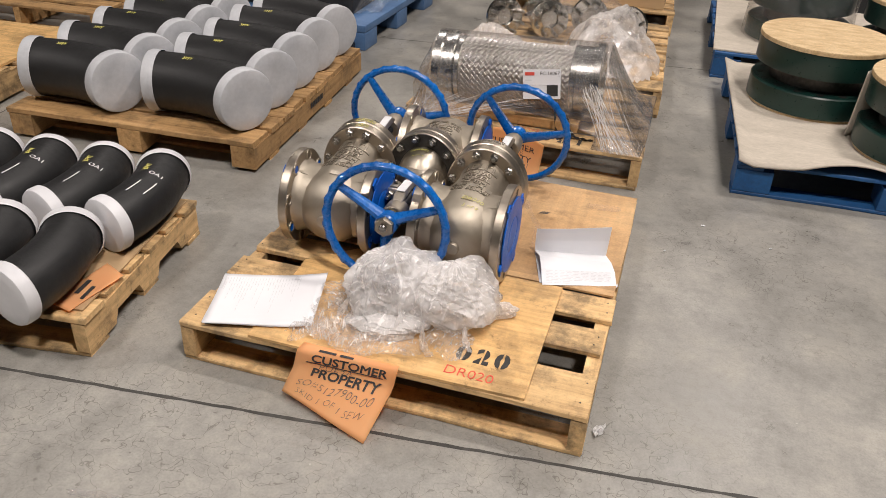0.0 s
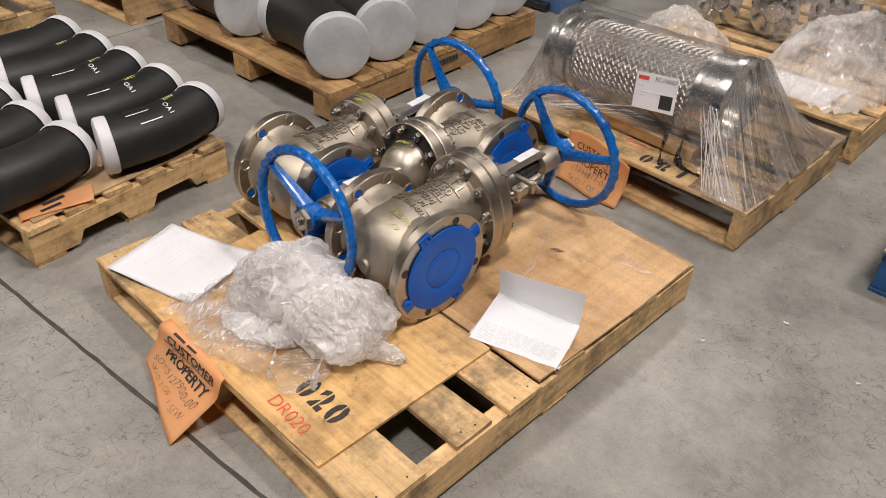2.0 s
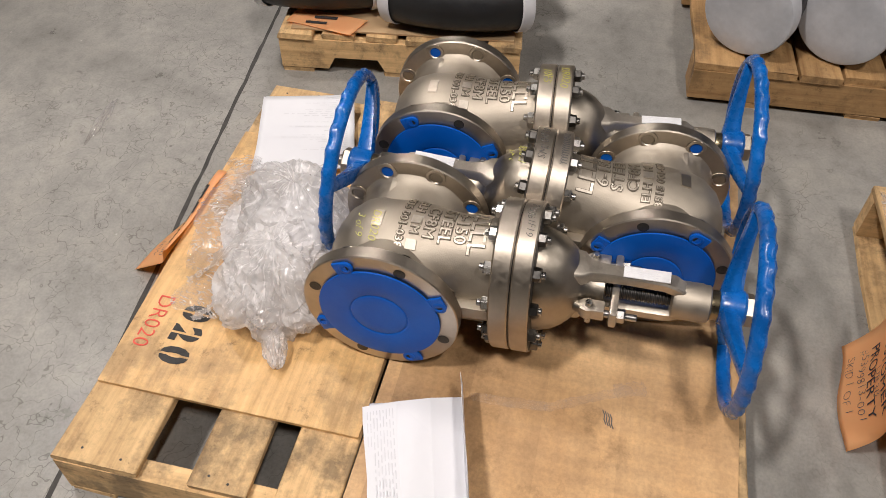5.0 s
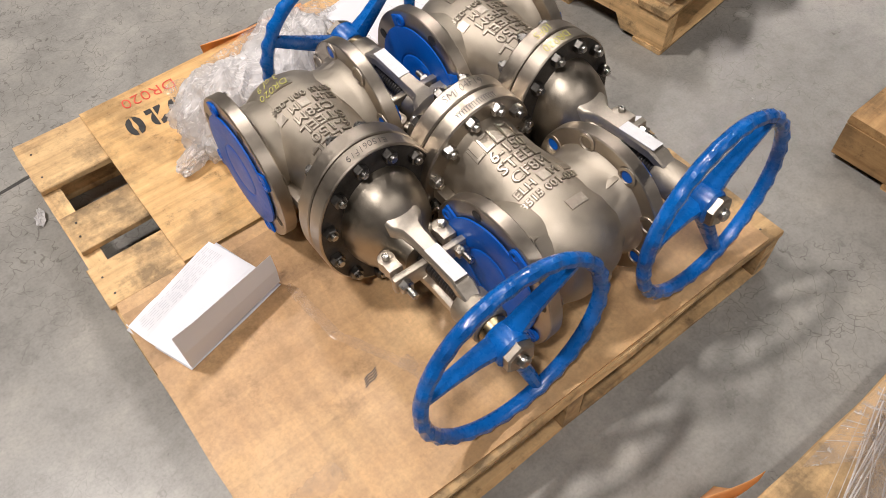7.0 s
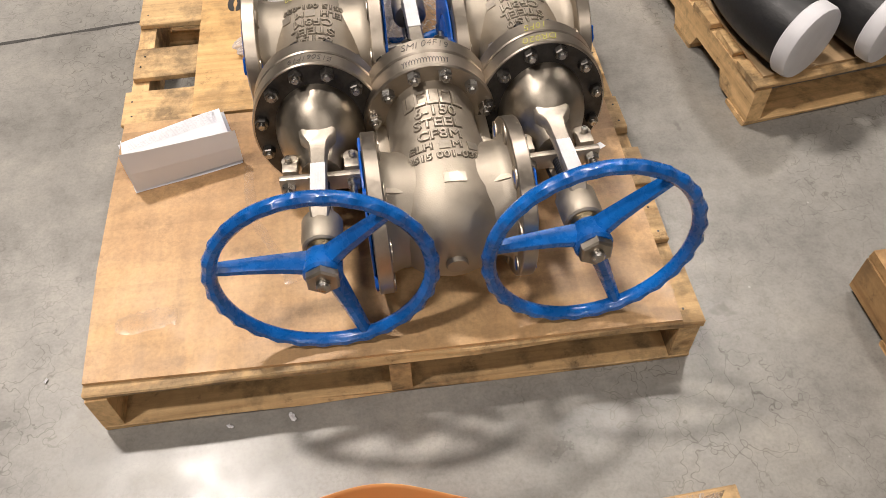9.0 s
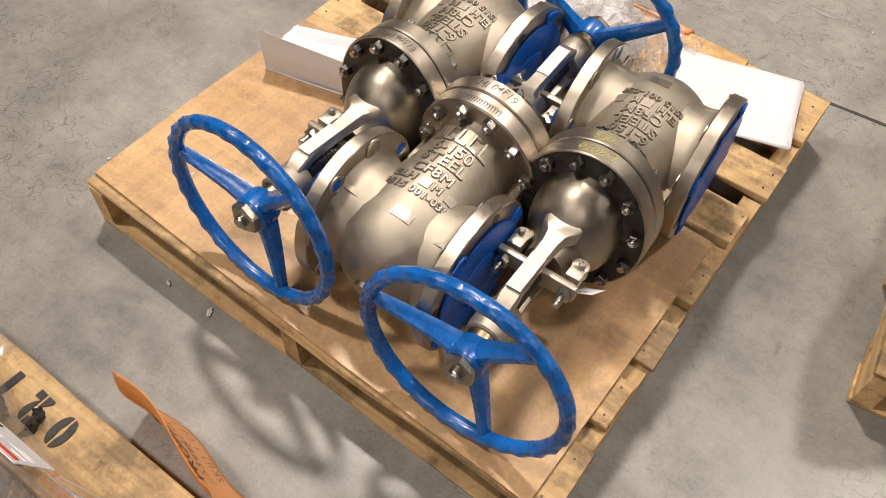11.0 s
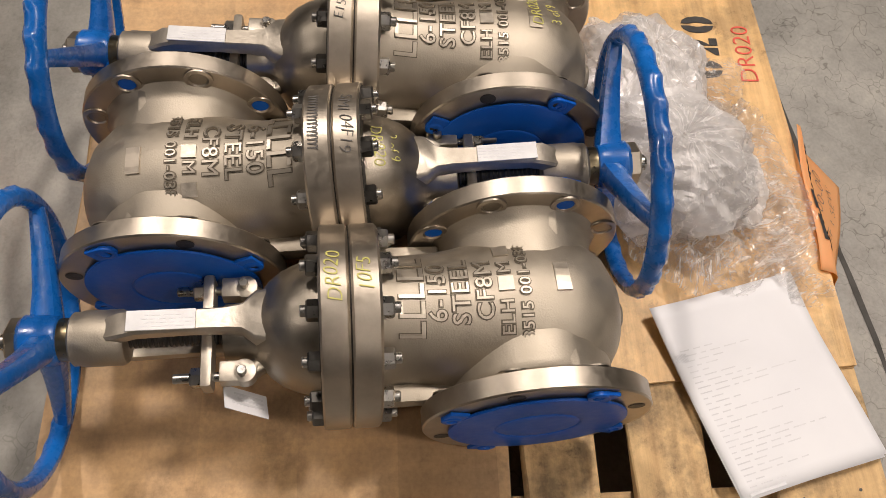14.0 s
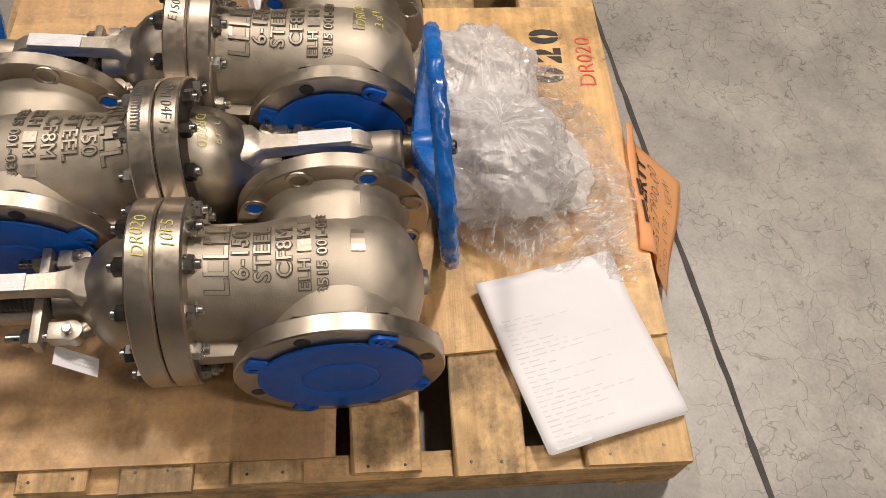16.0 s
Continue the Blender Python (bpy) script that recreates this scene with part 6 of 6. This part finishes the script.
# dark film gathered below the hose
for path, wd, seed in ((((0.69, 1.61, 0.225), (0.7, 1.57, 0.18), (0.72, 1.53, 0.15), (0.74, 1.52, 0.147)), 0.022, 5), (((0.74, 1.62, 0.2), (0.76, 1.57, 0.16), (0.8, 1.55, 0.148), (0.86, 1.545, 0.148)), 0.022, 7)):
    part("dark_film", strip_bm(path, wd, seed), M_BLACKFILM, film_ob, "glossy black film hanging below the hose", True)
tag = thing("orange_tag", "orange customer property tag on the hose pallet", "tag")
T2 = [Vector(q) for q in ((0.42, 1.44, 0.168), (0.692, 1.4, 0.158), (0.678, 1.38, 0.006), (0.425, 1.395, 0.006))]


def tag2_pt(u, v, lift=0.0):
    q = (T2[0] * (1 - u) + T2[1] * u) * (1 - v) + (T2[3] * (1 - u) + T2[2] * u) * v
    return q + Vector((0, 1, 0)) * (math.sin(math.pi * v) * 0.018 + 0.008 * math.sin(6 * u + 1) - lift) + Vector((0, 0, 0.035 * (1 - v) * math.sin(math.pi * u)))


bm = bmesh.new()
g = [[bm.verts.new(tag2_pt(i / 14, j / 16)) for i in range(15)] for j in range(17)]
for j in range(16):
    for i in range(14):
        bm.faces.new((g[j][i], g[j + 1][i], g[j + 1][i + 1], g[j][i + 1]))
thicken(part("card", bm, M_ORANGE, tag, "", True), 0.0005)
for txt, v0 in (("CUSTOMER", 0.3), ("PROPERTY", 0.55)):
    bm = text_bm(txt, 0.038, 0.0)
    bmesh.ops.triangulate(bm, faces=bm.faces)
    for ch in islands(bm):
        for q in ch.verts:
            q.co = tag2_pt(0.52 + q.co.x / 0.27, v0 - q.co.y / 0.2, 0.0022)
        part("printed_letter", ch, M_INK, tag, "bold black printed letter")
for txt, size, u0, v0 in (("UB3B", 0.028, 0.6, 0.43), ("#5399813-001", 0.03, 0.5, 0.7), ("SKID 1 OF 1", 0.028, 0.45, 0.87)):
    for ch in penned(txt, size, v0 * 9):
        for q in ch.verts:
            q.co = tag2_pt(u0 + q.co.x / 0.27, v0 - q.co.y / 0.2, 0.0022)
        part("pen_letter", ch, M_PEN, tag, "handwritten pen letter")

# ---------------------------------------------------------------- wrapped flange fittings behind
wb = [(0.0, 0.13), (0.17, 0.27), (0.31, 0.41), (0.45, 0.55), (0.59, 0.69), (0.73, 0.83), (0.87, 0.97), (1.01, 1.12)]
pallet("wooden_pallet", "light wooden pallet of film-wrapped flange fittings", pose(0.08, 2.24, 0, 0, 0, 2), wb, 1.0, 1.12, 0.14, 41)


def flange_fitting(x, y, z, yaw, pitch, r=0.1):
    t = thing("flange_fitting", "small grey steel flanged fitting with long bolts", "pipe fitting", "wrapped flange fittings", pose(x, y, z, pitch, 0, yaw))
    part("flange", lathe(bmesh.new(), [(-0.02, 0.045), (-0.02, r), (0.0, r), (0.003, r * 0.55), (0.006, 0.045), (-0.012, 0.043)], 36), M_STEEL, t, "", True)
    part("neck", lathe(bmesh.new(), [(-0.12, 0.05), (-0.06, 0.05), (-0.02, 0.062)], 30), M_CAST, t, "", True)
    b = None
    for k in range(8):
        mm = pose(0, 0, 0, 0, 45 * k + 22, 0) @ pose(0, 0, r * 0.78)
        if b is None:
            b = part("bolt", rod(bmesh.new(), (0, -0.05, 0), (0, 0.075, 0), 0.01, 8, bev=0.001), M_BOLT, t, "", True, mm)
        else:
            again(b, mm)
    return t


flange_fitting(0.2, 2.78, 0.245, 215, 8)
flange_fitting(0.43, 2.84, 0.242, 200, 6)
flange_fitting(0.36, 3.02, 0.242, 170, 4)
flange_fitting(0.62, 3.0, 0.242, 205, 0)
flange_fitting(0.84, 2.9, 0.242, 160, 0)
w2 = thing("stretch_film_wrap", "milky crumpled stretch film over flange fittings", "plastic film")
part("film", film_heap("f", "", 0.56, 3.02, 0.141, 0.4, 0.26, 0.2, 14, 110, amp=0.06), M_WRAP, w2, "", False)
part("film_layer", film_heap("f", "", 0.8, 2.68, 0.141, 0.26, 0.4, 0.26, 17, 110, amp=0.06), M_BUNDLE, w2, "", True)
part("film_layer", film_heap("f", "", 0.2, 2.47, 0.141, 0.2, 0.22, 0.14, 19, 90, amp=0.05), M_BUNDLE, w2, "", True)
d = thing("paper_sheet", "white document sheet on the wrapped pallet", "papers")
thicken(part("sheet", paper_bm([(0.6, 2.31, 0.1425), (0.9, 2.35, 0.1425), (0.91, 2.56, 0.1425), (0.59, 2.53, 0.1425)]), M_PAPER, d, "", True))

# far wooden pallets and a carton
pallet("wooden_pallet", "light wooden pallet with a cardboard carton", pose(0.05, 3.62, 0, 0, 0, 3), [(0.13 * i, 0.13 * i + 0.1) for i in range(8)], 1.0, 1.01, 0.14, 51)
c = thing("carton", "brown cardboard carton on a far pallet", "box")
part("carton_body", box(bmesh.new(), (0.25, 3.72, 0.141), (0.98, 4.35, 0.5), 0.004), M_CARTON, c)
pallet("wooden_pallet", "empty light wooden pallet on the floor", pose(-2.7, 0.86, 0, 0, 0, 6), [(0.15 * i, 0.15 * i + 0.1) for i in range(7)], 1.0, 1.0, 0.14, 61)
s = sheet("plywood_sheet", "bare plywood sheet on a far pallet", [(-2.68, 0.9), (-1.74, 1.0), (-1.82, 1.9), (-2.77, 1.82)], 0.1405, 0.012, M_PLY, "plywood sheet")
pallet("wooden_pallet", "empty wooden pallet with spaced deck boards", pose(-2.6, -0.55, 0, 0, 0, 8), [(0.17 * i, 0.17 * i + 0.1) for i in range(7)], 0.95, 1.12, 0.14, 71)
pallet("wooden_pallet", "aged wooden pallet far behind the pipe bends", pose(-2.95, 2.15, 0, 0, 0, 4), [(0.15 * i, 0.15 * i + 0.1) for i in range(7)], 1.0, 1.0, 0.14, 81, mx=M_WOODB, my=M_WOODBY)
c = thing("crate", "low black crate far behind the pallets", "crate")
part("crate_body", box(bmesh.new(), (0.2, 4.75, 0.0), (2.4, 5.6, 0.5), 0.01), M_DARKBOX, c)

# ---------------------------------------------------------------- blue pallets


def blue_pallet(m, lx, ly, label, seed):
    return pallet("blue_pallet", label, m, [(0.14 * i, 0.14 * i + 0.1) for i in range(int(ly / 0.14))], lx, ly, 0.14, seed, mx=M_BLUEW, my=M_BLUEW, block=True, group="blue pallets")


blue_pallet(pose(1.415, 1.6, 0, 0, 0, 2.5), 1.2, 1.2, "blue painted block pallet under green spools", 91)
blue_pallet(pose(1.3, 3.0, 0, 0, 0, 2), 1.2, 1.2, "blue painted block pallet with wrapped green spools", 92)
felt = thing("felt_mat", "thick beige felt mat draped over the blue pallet", "mat")
bm = bmesh.new()
g = []
for j in range(41):
    row = []
    for i in range(41):
        u, v = i / 40, j / 40
        x, y = 1.412 + 1.18 * u - 0.065 * v, 1.58 + 1.24 * v + 0.05 * u
        edge = max(0, 0.14 - v) / 0.14
        z = 0.1435 + 0.045 * edge ** 1.3 * max(0.0, math.sin(9.5 * u - 1.9)) + 0.003 * abs(noise.noise(Vector((u * 6, v * 6, 1))))
        z -= 0.016 * max(0.0, 0.035 - v) / 0.035 * max(0.0, -math.sin(9.5 * u - 1.9))
        z += 0.02 * max(0, 0.05 - u) / 0.05
        row.append(bm.verts.new((x, y, z)))
    g.append(row)
for j in range(40):
    for i in range(40):
        bm.faces.new((g[j][i], g[j][i + 1], g[j + 1][i + 1], g[j + 1][i]))
thicken(part("felt", bm, M_FELT, felt, "", True), 0.008)


def spool(x, y, z, r, h, label, topped=True):
    t = thing("green_flanged_spool", label, "spool", "green spools", pose(x, y, z))
    up = pose(0, 0, 0, 90, 0, 0)
    part("lower_disc", lathe(bmesh.new(), [(0.0, r * 0.98), (0.004, r), (h * 0.32, r), (h * 0.34, r * 0.98), (h * 0.34, r * 0.5)], 56, up), M_GREEN, t, "dark green painted flange disc", True)
    part("core", lathe(bmesh.new(), [(h * 0.3, r * 0.72), (h * 0.62, r * 0.72)], 48, up), M_DARKST, t, "", True)
    part("upper_disc", lathe(bmesh.new(), [(h * 0.58, r * 0.5), (h * 0.58, r * 0.97), (h * 0.6, r * 0.985), (h * 0.93, r * 0.985), (h * 0.94, r * 0.97)], 56, up), M_GREEN, t, "dark green painted flange disc", True)
    hole = None
    for k in range(16):
        a = 2 * math.pi * k / 16
        mm = pose(r * 0.86 * math.cos(a), r * 0.86 * math.sin(a), h * 0.341)
        if hole is None:
            hole = part("bolt_hole", lathe(bmesh.new(), [(0.0, 0.0), (0.0, 0.017), (0.001, 0.017)], 16, up), M_DARKST, t, at=mm)
        else:
            again(hole, mm)
    if topped:
        part("top_board", lathe(bmesh.new(), [(h * 0.94, r * 1.0), (h * 0.985, r * 1.0), (h, r * 0.995)], 56, up), M_OSB, t, "round strand-board cover")
        part("base_board", lathe(bmesh.new(), [(-0.01, r * 0.97), (0.0, r * 0.97)], 56, up), M_OSB, t)
    return t


spool(1.72, 2.37, 0.163, 0.275, 0.29, "dark green flanged spool with round strand-board cover")
spool(2.12, 1.93, 0.163, 0.275, 0.29, "dark green flanged spool with round strand-board cover")
spool(1.72, 3.45, 0.152, 0.27, 0.3, "dark green flanged spool wrapped in clear film")
spool(2.28, 3.3, 0.152, 0.27, 0.3, "dark green flanged spool wrapped in clear film")
f2 = thing("felt_sheet", "upright beige felt sheet between the green spools", "mat")
thicken(part("felt", paper_bm([(1.83, 2.0, 0.155), (2.2, 2.35, 0.155), (2.2, 2.33, 0.47), (1.84, 1.99, 0.43)], 10, 10), M_FELT, f2, "", True), 0.008)
w3 = thing("stretch_film_wrap", "clear stretch film round the far green spools", "plastic film")
part("film", lathe(bmesh.new(), [(0.152, 0.29), (0.3, 0.282), (0.46, 0.28)], 40, pose(1.72, 3.45, 0, 90, 0, 0), cap=False), M_WRAP, w3, "", True)
f3 = thing("felt_mat", "pale felt mat under the wrapped green spools", "mat")
part("felt", box(bmesh.new(), (1.29, 3.02, 0.141), (2.48, 4.18, 0.151), 0.003), M_FELT, f3)

# plastic pallet with wrapped load, far behind
for k in range(2):
    bar_ = thing("wrapped_bar", "black bar wrapped in glossy film on the floor", "bar", "wrapped bars")
    bm = rod(bmesh.new(), (-1.05 - 0.1 * k, 2.58 + 0.06 * k, 0.026), (-0.6 - 0.02 * k, 2.61 + 0.06 * k, 0.026), 0.025, 14, bev=0.003)
    part("bar", bm, M_BLACKFILM, bar_, "", True)
pp = thing("plastic_pallet", "pale blue plastic pallet with a film-wrapped load", "pallet", "blue pallets", pose(-0.62, 2.63, 0, 0, 0, -2))
part("deck", box(bmesh.new(), (-1.0, 0, 0.1), (0.08, 1.1, 0.14), 0.008), M_BLUEP, pp, "", True)
for i in range(3):
    for k in range(3):
        part("foot", box(bmesh.new(), (-1.0 + 0.46 * i, 0.465 * k, 0.0), (-0.84 + 0.46 * i, 0.465 * k + 0.17, 0.1), 0.01), M_BLUEP, pp, "", True)
w4 = thing("wrapped_load", "dark load wrapped in glossy stretch film", "wrapped load")
part("load", box(bmesh.new(), (-1.5, 2.78, 0.141), (-0.68, 3.55, 0.3), 0.02), M_DARKBOX, w4)
part("film", film_heap("f", "", -1.07, 3.17, 0.141, 0.52, 0.5, 0.3, 23, 80, amp=0.05), M_WRAP, w4, "", False)
